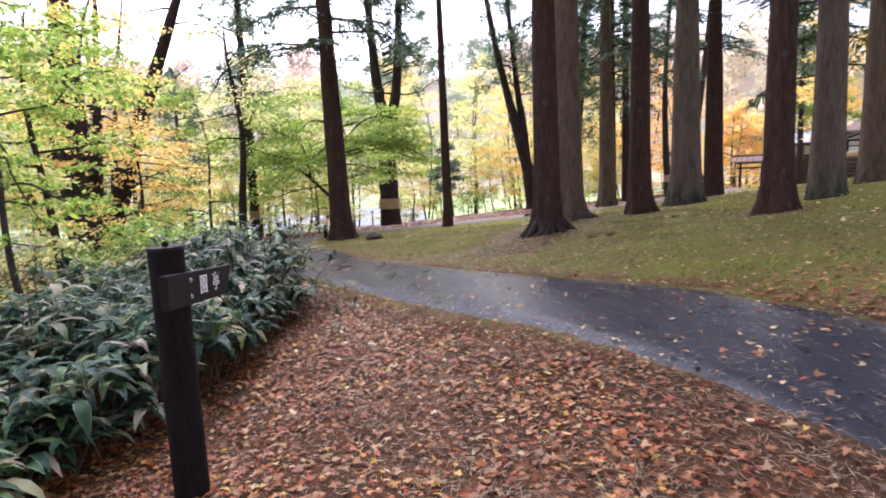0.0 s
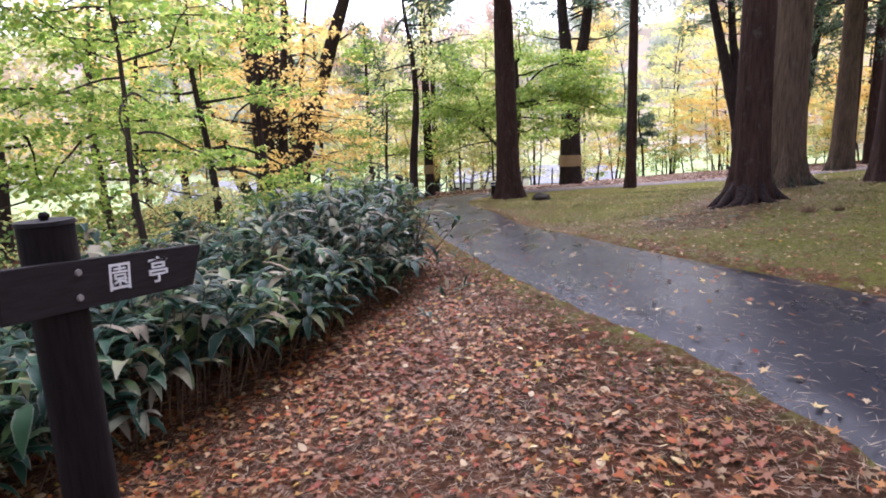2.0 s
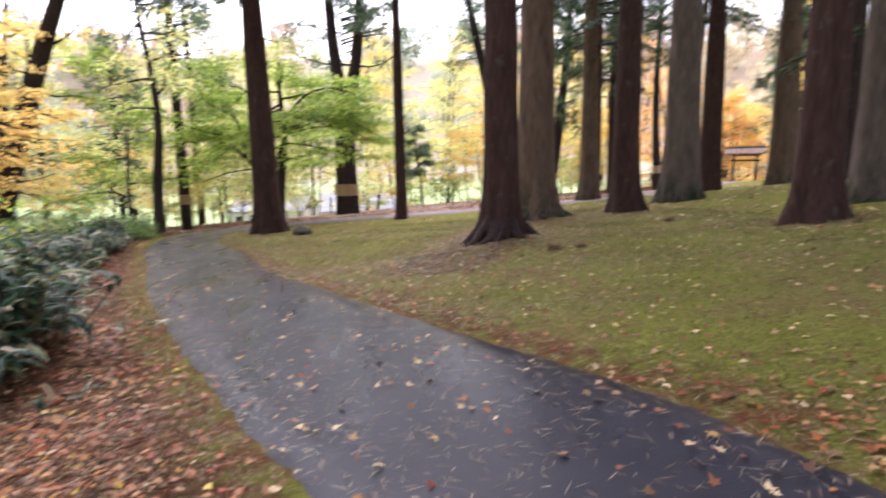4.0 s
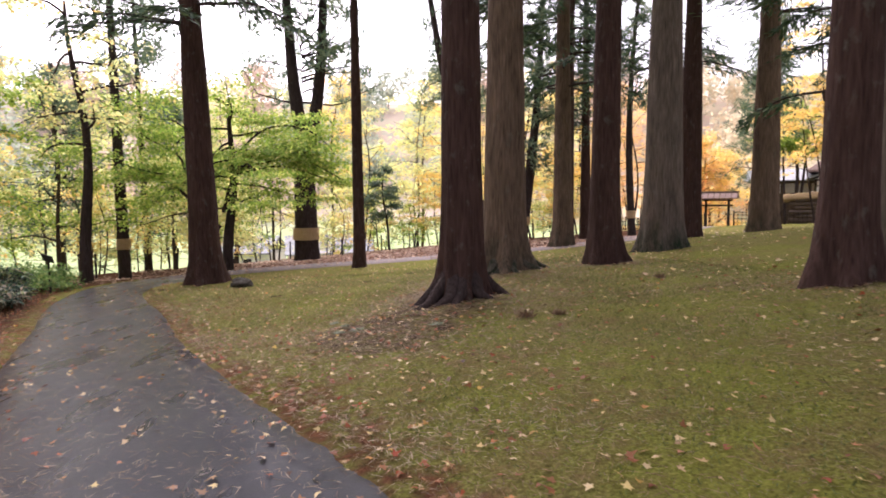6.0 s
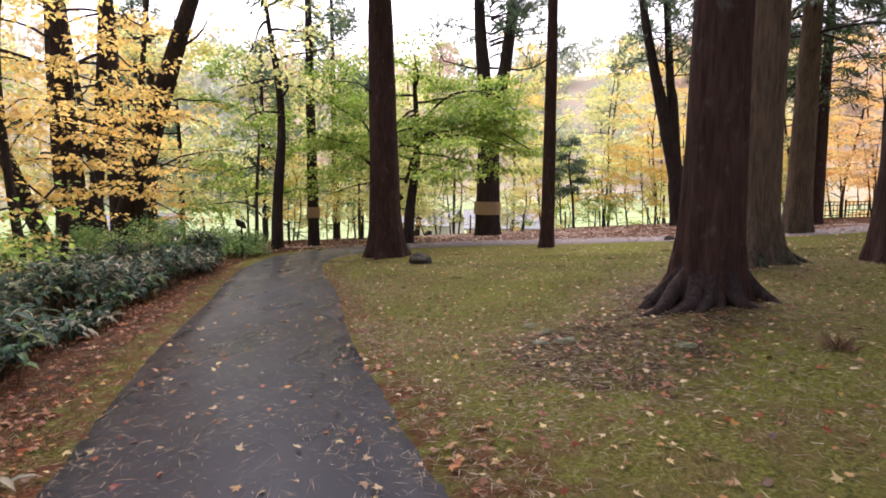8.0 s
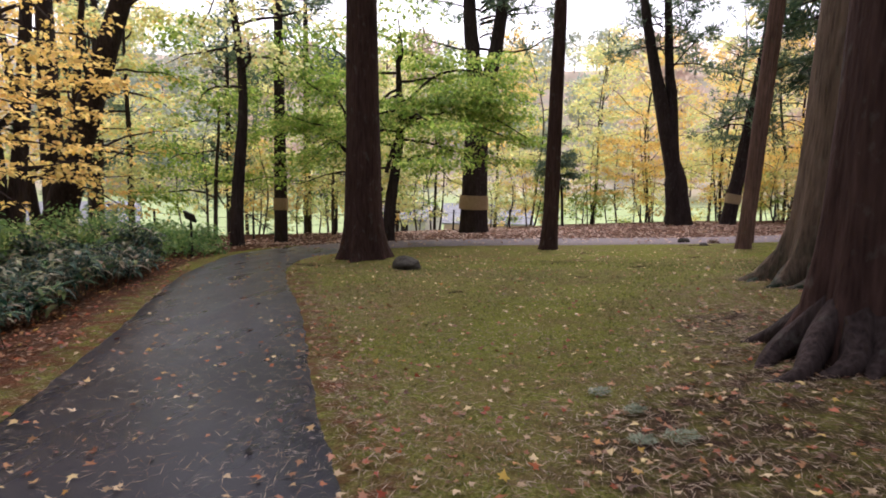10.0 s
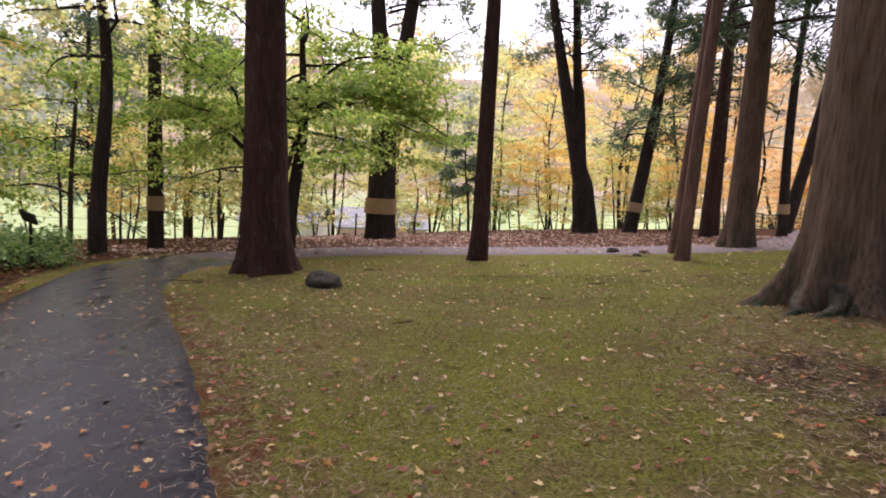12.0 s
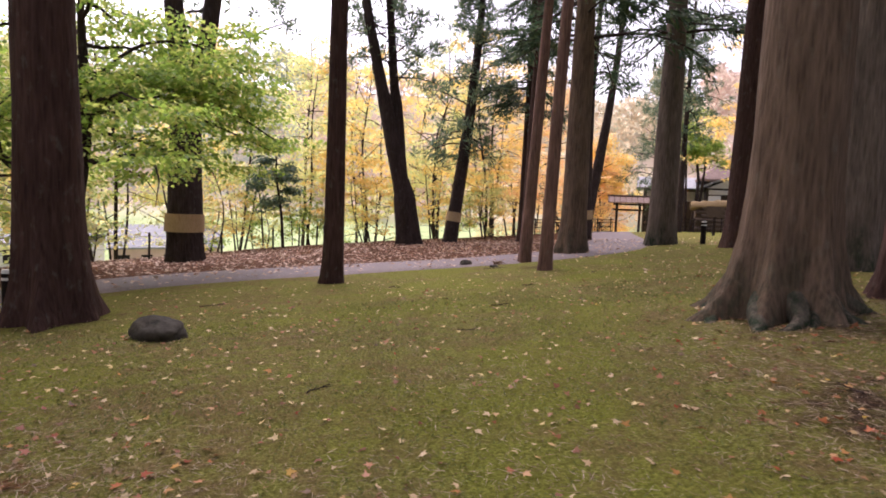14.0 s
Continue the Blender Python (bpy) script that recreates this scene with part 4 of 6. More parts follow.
broadleaf(-10.6, 18.4, 0.20, 8.5, M_BARK_DARK, M_YELLOW, "thin dark maple with orange-yellow leaves", 52, (0.05, 0.05), (-0.4, 0), limbs=12, limb_from=0.25, limb_len=3.6, rise=0.25, sprays=5, spray_r=0.6, per=32, size=0.12, group="autumn trees behind the bamboo grass")
broadleaf(-8.7, 26.2, 0.34, 9.0, M_BARK_DARK, M_LIME, "young maple with soft yellow-green leaves", 53, (0.02, 0), limbs=12, limb_from=0.5, limb_len=3.4, rise=0.2, sprays=5, spray_r=0.65, per=30, size=0.12, group="autumn trees behind the bamboo grass")
broadleaf(-11.4, 29.5, 0.14, 7.5, M_BARK_THIN, M_GREEN, "slim tree with yellow-green leaves", 54, (0.02, 0), limbs=12, limb_from=0.2, limb_len=3.2, rise=0.25, sprays=9, spray_r=0.7, per=42, size=0.13, group="autumn trees behind the bamboo grass")
broadleaf(-15.5, 30.5, 0.22, 9.5, M_BARK_DARK, M_LIME, "tree with pale yellow-green leaves on the brow", 55, limbs=13, limb_from=0.15, limb_len=4.0, rise=0.25, sprays=9, spray_r=0.8, per=44, size=0.15, group="autumn trees behind the bamboo grass")
broadleaf(-18.0, 23.0, 0.30, 10.5, M_BARK_DARK, M_LIME, "tree with yellowing leaves past the bamboo grass", 56, limbs=14, limb_from=0.12, limb_len=4.6, rise=0.25, sprays=9, spray_r=0.85, per=44, size=0.15, group="autumn trees behind the bamboo grass")
broadleaf(-15.0, 16.0, 0.26, 9.0, M_BARK_DARK, M_YELLOW, "dark-stemmed tree with yellow leaves", 57, (0.04, 0.02), limbs=13, limb_from=0.2, limb_len=3.8, rise=0.25, sprays=5, spray_r=0.7, per=34, size=0.13, group="autumn trees behind the bamboo grass", stems=((0.6, 0.4, 0.12, 0.05, 0.18, 8.0),))
broadleaf(-8.3, 12.9, 0.17, 6.0, M_BARK_DARK, M_GREEN, "green maple with light layered leaves", 58, (0.03, 0), (-0.3, 0), limbs=14, limb_from=0.25, limb_len=3.7, rise=0.15, droop=0.12, sprays=8, spray_r=0.7, per=52, size=0.095, flat=0.10, group="green maples by the bamboo grass")
broadleaf(-8.0, 7.6, 0.16, 6.0, M_BARK_DARK, M_GREEN, "green maple with fresh leaves above the bamboo grass", 59, (0.03, 0.03), (-0.3, 0), limbs=13, limb_from=0.3, limb_len=3.2, rise=0.15, droop=0.12, sprays=9, spray_r=0.7, per=56, size=0.085, flat=0.10, group="green maples by the bamboo grass")
broadleaf(-6.1, 8.6, 0.10, 5.2, M_BARK_THIN, M_GREEN, "slender green maple leaning over the bamboo grass", 158, (-0.05, 0.03), (-0.2, 0), limbs=14, limb_from=0.42, limb_len=3.0, rise=0.12, droop=0.10, sprays=7, spray_r=0.55, per=50, size=0.08, flat=0.07, group="green maples by the bamboo grass")
broadleaf(-9.6, 11.2, 0.14, 6.4, M_BARK_THIN, M_LIME, "slender maple with yellow-green layered leaves", 159, (0.02, 0.02), (-0.2, 0), limbs=15, limb_from=0.15, limb_len=3.4, rise=0.15, droop=0.12, sprays=7, spray_r=0.65, per=40, size=0.09, flat=0.08, group="green maples by the bamboo grass")
broadleaf(-12.5, 11.0, 0.28, 8.5, M_BARK_DARK, M_GREEN, "dark-stemmed tree with green leaves", 60, (0.02, 0), limbs=14, limb_from=0.15, limb_len=4.4, rise=0.2, sprays=9, spray_r=0.75, per=46, size=0.12, group="green maples by the bamboo grass")
broadleaf(-10.2, 14.8, 0.05, 3.6, M_BARK_THIN, M_LIME, "thin sapling with yellow-green leaves over the bamboo grass", 61, (0.05, 0), limbs=8, limb_from=0.3, limb_len=1.9, rise=0.3, sprays=7, spray_r=0.45, per=34, size=0.09, flat=0.10, group="green maples by the bamboo grass")
broadleaf(-18.5, 12.0, 0.30, 9.5, M_BARK_DARK, M_GREEN, "tree with green and yellow leaves down the slope", 62, limbs=14, limb_from=0.1, limb_len=4.6, rise=0.2, sprays=9, spray_r=0.9, per=44, size=0.15, group="green maples by the bamboo grass")
broadleaf(-6.9, 33.8, 0.10, 6.5, M_BARK_THIN, M_LIME, "slim tree with lime-green leaves on the brow", 63, limbs=12, limb_from=0.2, limb_len=2.8, rise=0.2, sprays=9, spray_r=0.65, per=42, size=0.13, group="autumn trees along the brow")
broadleaf(-9.3, 35.6, 0.12, 7.5, M_BARK_THIN, M_GREEN, "slim tree with green leaves on the brow", 64, limbs=12, limb_from=0.2, limb_len=3.2, rise=0.2, sprays=9, spray_r=0.7, per=42, size=0.13, group="autumn trees along the brow")

# autumn trees along the brow and round the gate
BROW = ((-6.5, 45, 8, M_LIME, 0.16), (-1.0, 49.5, 7.5, M_LIME, 0.14), (3.0, 51.5, 8, M_LIME, 0.15), (6.2, 49.2, 7.5, M_YELLOW, 0.14), (10.8, 50, 9, M_LIME, 0.18), (14.6, 50.5, 9.5, M_YELLOW, 0.2),
        (17.0, 55.0, 10.5, M_YELLOW, 0.25), (20.5, 58.0, 11, M_ORANGE, 0.25), (24.5, 63.0, 11, M_ORANGE, 0.25), (29.8, 61.0, 6.5, M_ORANGE, 0.22), (13.2, 56, 10, M_LIME, 0.2), (30.0, 66, 12, M_ORANGE, 0.3), (9, 58, 9, M_LIME, 0.2), (20.0, 51.5, 8.0, M_ORANGE, 0.16), (27.0, 40.0, 10, M_YELLOW, 0.18))
NAMES = {M_LIME.name: "yellow-green", M_YELLOW.name: "golden yellow", M_ORANGE.name: "orange-red"}
for n, (x, y, top, leaf, dia) in enumerate(BROW):
    broadleaf(x, y, dia, top + 4.0, M_BARK_DARK, leaf, "slender autumn tree with " + NAMES[leaf.name] + " leaves beyond the fence", 70 + n, (0.03 * math.sin(n * 2.1), 0.02), (0.4 * math.sin(n), 0), limbs=15, limb_from=0.36 if x < 26 else 0.45, limb_len=3.4 + 0.14 * top, rise=0.42, sprays=6, spray_r=0.7, per=34, size=0.14, flat=0.12, droop=0.15, wobble=0.05, stems=((0.25, 0.1, 0.16 * math.sin(n * 1.7), 0.06, dia * 0.7, top * 0.8), (-0.2, 0.1, -0.14, 0.1 * math.cos(n), dia * 0.6, top * 0.7)), name="autumn_tree", group="autumn trees along the brow", sides=8)

# taller thin trees beyond, their tops open against the sky
for n, (x, y, top) in enumerate(((-12.0, 52.0, 17.0), (-4.0, 57.0, 18.0), (3.5, 60.0, 19.0), (8.5, 64.0, 19.0), (13.0, 62.0, 18.0), (19.0, 68.0, 20.0), (-19.0, 46.0, 16.0), (-25.0, 38.0, 15.0))):
    broadleaf(x, y, 0.26, top, M_BARK_THIN, (M_LIME, M_YELLOW, M_LIME)[n % 3], "tall thin tree with open pale autumn foliage", 140 + n, (0.02, 0), limbs=18, limb_from=0.4, limb_len=5.2, rise=0.8, sprays=8, spray_r=1.2, per=30, size=0.17, name="autumn_tree", group="tall trees beyond the brow", sides=8)

# thin young stems along the brow
rng = np.random.default_rng(5)
made = 0
for n in range(400):
    x, y = rng.uniform(-15, 16), rng.uniform(27, 52)
    s = float(beyond(x, y))
    if not (-0.6 < s < 4.5) or made >= 46:
        continue
    made += 1
    top = rng.uniform(2.6, 6.0)
    leaf = (M_LIME, M_LIME, M_YELLOW, M_GREEN)[rng.integers(4)]
    broadleaf(x, y, rng.uniform(0.05, 0.11), top, M_BARK_THIN, leaf, "thin young tree with sparse autumn leaves by the fence", 200 + n, (rng.normal(0, 0.06), 0.02), (rng.normal(0, 0.25), 0), wobble=0.05, limbs=8, limb_from=0.12, limb_len=1.9, rise=0.7, sprays=5, spray_r=0.5, per=20, size=0.12, sides=6, flare=0.1, name="young_tree", group="young trees along the fence")

# dark many-stemmed tree before the house and bright trees behind the gate
broadleaf(34.6, 53.6, 0.32, 9.5, M_BARK_DARK, M_GREEN, "dark many-stemmed tree with green leaves before the house", 91, (0.06, 0), limbs=12, low=5.2, limb_from=0.6, limb_len=3.4, rise=0.4, sprays=9, spray_r=0.9, per=55, size=0.15, stems=((0.5, 0.2, 0.1, 0.0, 0.26, 8.5), (-0.5, 0.1, -0.06, 0.0, 0.22, 8.0)))
for n, (x, y, leaf, top) in enumerate(((33.5, 65.0, M_ORANGE, 11.0), (37.0, 70.0, M_YELLOW, 13.0), (31.0, 62.5, M_YELLOW, 11.0))):
    broadleaf(x, y, 0.28, top, M_BARK_DARK, leaf, "leafy tree standing behind the roofed gate", 95 + n, (0.03, 0), limbs=15, limb_from=0.15 if n < 2 else 0.5, limb_len=4.6, rise=0.6, sprays=10, spray_r=1.0, per=50, size=0.17, name="autumn_tree", group="trees behind the gate", sides=8)

# pines farther off with blue-green boughs
for n, (x, y, d, z0, top) in enumerate(((-17.5, 41, 0.34, 3.0, 14), (-22, 36, 0.34, 3.5, 15), (-13.5, 47, 0.32, 3.5, 14), (-27, 30, 0.36, 3.0, 15), (35, 58, 0.5, 5, 18), (30.5, 50.5, 0.45, 5.5, 17))):
    conifer(x, y, d, top, M_BARK_DARK, "pine with spreading blue-green boughs beyond the brow", 300 + n, 0.2, 0.3, 5, (0.01, 0), crown=(z0, top - 0.5, 4.6, 60, 110), needles=M_PINE, sides=10, name="pine_tree", sag=0.12, group="pines beyond the brow")
# a small dark evergreen by the fence
broadleaf(1.0, 45.2, 0.15, 5.3, M_BARK_DARK, M_PINE, "small evergreen with a dark uneven tuft of leaves by the fence", 310, (-0.05, 0), limbs=11, limb_from=0.42, limb_len=1.9, rise=0.35, flat=0.3, sprays=5, spray_r=0.42, per=55, size=0.15, name="small_evergreen", group="evergreens by the fence", sides=8)

# ---- far woods over the valley ----
rng = np.random.default_rng(9)
for g in range(9):
    pos, ax, nm, L, stems = [], [], [], [], []
    for n in range(30):
        az = radians(-78 + 156 * (g + rng.uniform(0, 1)) / 9 * 0.97)
        d = rng.uniform(158, 285)
        x, y = d * math.sin(az), d * math.cos(az)
        z = gz(x, y)
        h, w = rng.uniform(12, 20), rng.uniform(4.6, 7.6)
        m = int(165 * (w / 4) ** 2)
        q = rng.normal(0, 1, (m, 3))
        q = q / np.linalg.norm(q, axis=1, keepdims=True) * rng.uniform(0.45, 1.0, (m, 1)) ** 0.6
        q[:, :2] *= (1 + 0.25 * np.sin(4 * np.arctan2(q[:, 1], q[:, 0]) + n))[:, None]
        pos.append(q * np.array([w, w, h * 0.42]) + np.array([x, y, z + h * 0.58]))
        ax.append(rng.normal(0, 1, (m, 3)))
        nm.append(unit(rng.normal(0, 0.8, (m, 3)) + np.array([0, 0, 0.6])))
        L.append(rng.uniform(0.8, 2.0, m))
        stems.append(tube([(x, y, z - 0.5), (x, y, z + h * 0.7)], [0.22, 0.08], 5))
    L = np.concatenate(L)
    ob = new("far_woods", blade_leaves("far_woods", np.concatenate(pos), np.concatenate(ax), np.concatenate(nm), L, L * 0.8, M_FARWOOD_HAZED[(0, 1, 2, 0, 2, 0, 1, 0, 1)[g]]))
    tagged(ob, "far autumn woodland across the valley, haze put into its pale leaf colours", "woodland", kind="stuff")
    v, f = join(stems)
    part_mesh("trunks", mesh_from("trunks", v, f, [M_BARK_THIN]), ob, kind="stuff")

# ---- bamboo grass beds ----
def sasa_leaves(name, base, direction, length, width, droop):
    """Long blades that bow under their weight, as one mesh with a uv across each blade."""
    n, seg = len(base), 4
    flat = direction.copy()
    flat[:, 2] = 0
    flat = unit(flat)
    cross = np.stack([-flat[:, 1], flat[:, 0], np.zeros(n)], 1)
    prof = np.array([0.15, 0.92, 1.0, 0.62, 0.03])
    p, d = base.copy(), unit(direction)
    v = np.zeros((n, seg + 1, 3, 3))
    for i in range(seg + 1):
        up = np.cross(cross, d)
        w = (width * prof[i] / 2)[:, None]
        v[:, i, 0], v[:, i, 1], v[:, i, 2] = p - cross * w + up * w * -0.35, p, p + cross * w + up * w * -0.35
        p = p + d * (length / seg)[:, None]
        d = unit(d + np.stack([0 * droop, 0 * droop, -droop / seg], 1) * (0.6 + 0.5 * i))
    idx = (np.arange(n) * (seg + 1) * 3)[:, None]
    loops, uv = [], []
    for i in range(seg):
        for k in range(2):
            a = i * 3 + k
            loops.append(idx + np.array([[a, a + 1, a + 4, a + 3]]))
            uv.append([(k / 2, i / seg), ((k + 1) / 2, i / seg), ((k + 1) / 2, (i + 1) / seg), (k / 2, (i + 1) / seg)])
    loops = np.stack(loops, 1).reshape(-1)
    uvs = np.tile(np.array(uv).reshape(-1, 2), (n, 1))
    return mesh_arrays(name, v.reshape(-1, 3), loops, np.full(n * seg * 2, 4), [M_SASA], smooth=True, uv=uvs)


def sasa_bed(front, depth, tall, count, seed, label):
    """A bed of bamboo grass behind a front line; the line's last value is the blade size."""
    rng = np.random.default_rng(seed)
    line = spline(front, 20)
    base, way, canes = [], [], []
    for _ in range(count):
        k = rng.integers(len(line))
        back = rng.uniform(0, 1) ** 1.25 * depth
        x, y = line[k][0] - back + rng.normal(0, 0.12), line[k][1] + rng.normal(0, 0.2)
        g = gz(x, y)
        clump = 0.76 + 0.95 * noise.noise((x * 0.9, y * 0.9, seed))
        h = tall * clump * rng.uniform(0.55, 1.08) * min(1.0, 0.62 + 0.9 * back) * (1 - 0.28 * float(step(0.9, 2.6, back))) * (0.70 + 0.30 * float(step(3.2, 6.2, y)))
        lean = np.array([rng.normal(0.16 if back < 0.6 else 0.0, 0.16), rng.normal(0, 0.16), 1.0])
        tip = np.array([x, y, g]) + lean * h
        if rng.uniform() < 0.8:
            canes.append(tube([(x, y, g - 0.03), tuple(np.array([x, y, g]) + lean * h * 0.5 + rng.normal(0, 0.02, 3)), tuple(tip)], [0.007, 0.006, 0.004], 4, cap=False))
        m = rng.integers(5, 10)
        for j in range(m):
            a = rng.uniform(0, 6.28)
            low = rng.uniform(0, 0.10) * h if j < 5 else rng.uniform(0.10, 0.50) * h
            base.append(tip - lean * low)
            way.append((math.cos(a), math.sin(a), rng.uniform(-0.1, 0.95)))
    base, way = np.array(base), np.array(way)
    n = len(base)
    length = rng.uniform(0.18, 0.40, n) * (1.0 if tall > 1 else 0.8)
    ob = new("bamboo_grass", sasa_leaves("bamboo_grass", base, way, length, length * rng.uniform(0.19, 0.27, n), rng.uniform(0.6, 2.4, n)))
    tagged(ob, label, "bamboo grass", kind="stuff")
    v, f = join(canes)
    part_mesh("canes", mesh_from("canes", v, f, [M_CANE], True), ob, "brown canes", "stuff")


sasa_bed([(-3.9, 0.2), (-3.25, 2.2), (-2.8, 3.9), (-2.35, 5.4), (-2.2, 7.2), (-2.35, 9.0), (-2.9, 10.4)], 3.2, 1.26, 1850, 1, "dense bamboo grass with dark green white-edged blades")
sasa_bed([(-3.3, 10.4), (-3.9, 11.9), (-4.7, 13.8), (-5.8, 16.6), (-6.9, 19.6), (-7.6, 21.0)], 2.8, 0.72, 1700, 2, "low bamboo grass along the path, pale-edged dark blades")
for n, (x, y) in enumerate(((-1.95, 10.0), (-1.75, 10.25), (-2.15, 9.7), (-1.45, 7.9), (-1.3, 8.05), (-1.3, 6.9))):
    rng = np.random.default_rng(40 + n)
    b = np.array([(x + rng.normal(0, 0.02), y + rng.normal(0, 0.02), gz(x, y) + rng.uniform(0.05, 0.14)) for _ in range(4)])
    w = np.stack([rng.normal(0, 1, 4), rng.normal(0, 1, 4), rng.uniform(0.3, 1.2, 4)], 1)
    ob = new("bamboo_shoot", sasa_leaves("bamboo_shoot", b, w, rng.uniform(0.14, 0.22, 4), np.full(4, 0.045), np.full(4, 1.0)))
    tagged(ob, "small green bamboo grass shoot in the fallen leaves", "plant", "bamboo shoots")
    v, f = tube([(x, y, gz(x, y) - 0.02), (x, y, gz(x, y) + 0.15)], [0.005, 0.003], 5)
    part_mesh("cane", mesh_from("cane", v, f, [M_CANE]), ob)


# undergrowth on the slope behind the beds
rng = np.random.default_rng(77)
c, r = [], []
for _ in range(620):
    x, y = rng.uniform(-19, -4.5), rng.uniform(0, 27)
    if x > -5.6 - max(0, (y - 9.5) * 0.36) or path_distance(x, y)[0][0] < 3.2:
        continue
    c.append((x, y, gz(x, y) + rng.uniform(0.15, 0.75)))
    r.append(rng.uniform(0.3, 0.7))
half = len(c) // 2
for mat, lo, hi in ((M_BUSH, 0, half), (M_LIME, half, len(c))):
    tagged(new("undergrowth", spray_crown("undergrowth", c[lo:hi], r[lo:hi], 46, 0.09, mat, rng, flat=0.35)), "low leafy undergrowth on the slope behind the bamboo grass", "undergrowth", kind="stuff")


# rounded light-green shrubs behind the low bed
def shrub(x, y, w, h, seed, label):
    rng = np.random.default_rng(seed)
    ob = empty("shrub", Matrix.Translation((x, y, gz(x, y))), label, "shrub", "round shrubs by the path")
    stems = []
    c, r = [], []
    for _ in range(46):
        a, k = rng.uniform(0, 6.28), rng.uniform(0.15, 1) ** 0.5
        z = h * math.sqrt(max(0.05, 1 - k * k)) * rng.uniform(0.55, 1.05)
        c.append((w * k * math.cos(a), w * k * math.sin(a), z))
        r.append(rng.uniform(0.25, 0.5))
        stems.append(tube([(0.2 * math.cos(a), 0.2 * math.sin(a), -0.1), (0.5 * w * k * math.cos(a), 0.5 * w * k * math.sin(a), z * 0.6), c[-1]], [0.016, 0.011, 0.004], 4))
    v, f = join(stems)
    part_mesh("stems", mesh_from("stems", v, f, [M_BARK_THIN], True), ob, kind="stuff")
    part_mesh("foliage", spray_crown("foliage", c, r, 70, 0.075, M_BUSH, rng, flat=0.3), ob, kind="stuff")


shrub(-9.0, 21.4, 1.7, 1.25, 1, "rounded light green shrub behind the bamboo grass")
shrub(-10.8, 19.4, 1.6, 1.1, 2, "rounded light green shrub behind the bamboo grass")
shrub(-8.9, 23.6, 1.1, 0.9, 3, "rounded light green shrub beside the path")

# ---- the signpost ----
PX, PY = -1.70, 3.57
g0 = gz(PX, PY)
sign = empty("signpost", Matrix.Translation((PX, PY, g0)), "dark timber signpost with a pointed board and white characters", "signpost")
top = 1.115 - g0
bm = bmesh.new()
rod(bm, (0, 0, -0.3), (0, 0, top), 0.108, 0.104, 32)
bmesh.ops.bevel(bm, geom=[e for e in bm.edges if all(v.co.z > top - 0.01 for v in e.verts)], offset=0.006, segments=2, affect="EDGES")
part("post", bm, M_POST, sign)
bm = bmesh.new()
rod(bm, (0, 0, top - 0.004), (0, 0, top + 0.012), 0.110, 0.106, 32)
part("cap", bm, M_BOARD, sign, "flat dark cap")
bm = bmesh.new()
rod(bm, (0, 0, top + 0.01), (0, 0, top + 0.022), 0.016, 0.016, 12)
made = bmesh.ops.create_uvsphere(bm, u_segments=14, v_segments=8, radius=0.021)["verts"]
bmesh.ops.transform(bm, matrix=Matrix.Translation((0, 0, top + 0.03)) @ Matrix.Diagonal((1, 1, 0.75, 1)), verts=made)
part("knob", bm, M_POST, sign, "small dark round knob")
# the board runs along y, faces +x and drops a little towards its pointed end
bm = bmesh.new()
outline = [(-0.33, -0.10), (0.665, -0.10), (0.735, 0.10), (-0.33, 0.10)]
lo = [bm.verts.new((-0.026, y, z)) for y, z in outline]
hi = [bm.verts.new((0.026, y, z)) for y, z in outline]
bm.faces.new(lo[::-1])
bm.faces.new(hi)
for i in range(4):
    bm.faces.new((lo[i], lo[(i + 1) % 4], hi[(i + 1) % 4], hi[i]))
bmesh.ops.recalc_face_normals(bm, faces=bm.faces)
bmesh.ops.bevel(bm, geom=list(bm.edges), offset=0.004, segments=2, affect="EDGES")
board = part("board", bm, M_BOARD, sign, "dark board cut to a slanted point")
board.matrix_local = pose(0.105, 0, 0.862 - g0, -5.5, 0, 1.5)
for z in (0.052, -0.050):
    bm = bmesh.new()
    rod(bm, (0.022, -0.005, z), (0.034, -0.005, z), 0.016, 0.013, 14)
    part("bolt", bm, M_BOLT, board, "dull metal bolt head")
for body, y in (("園", 0.20), ("亭", 0.425)):
    cu = bpy.data.curves.new("character", "FONT")
    cu.body, cu.size, cu.extrude, cu.align_x, cu.align_y, cu.offset = body, 0.125, 0.0015, "CENTER", "CENTER", 0.0012
    tmp = new("character", cu)
    bpy.context.view_layer.update()
    me = bpy.data.meshes.new_from_object(tmp.evaluated_get(bpy.context.evaluated_depsgraph_get()))
    bpy.data.objects.remove(tmp)
    me.materials.clear()
    me.materials.append(M_WHITE)
    ch = part_mesh("character", me, board, "white painted character")
    ch.matrix_local = Matrix.Translation((0.0285, y, 0.0)) @ Matrix(((0, 0, 1, 0), (1, 0, 0, 0), (0, 1, 0, 0), (0, 0, 0, 1))) @ Matrix.Diagonal((1.06, 1.04, 1, 1))


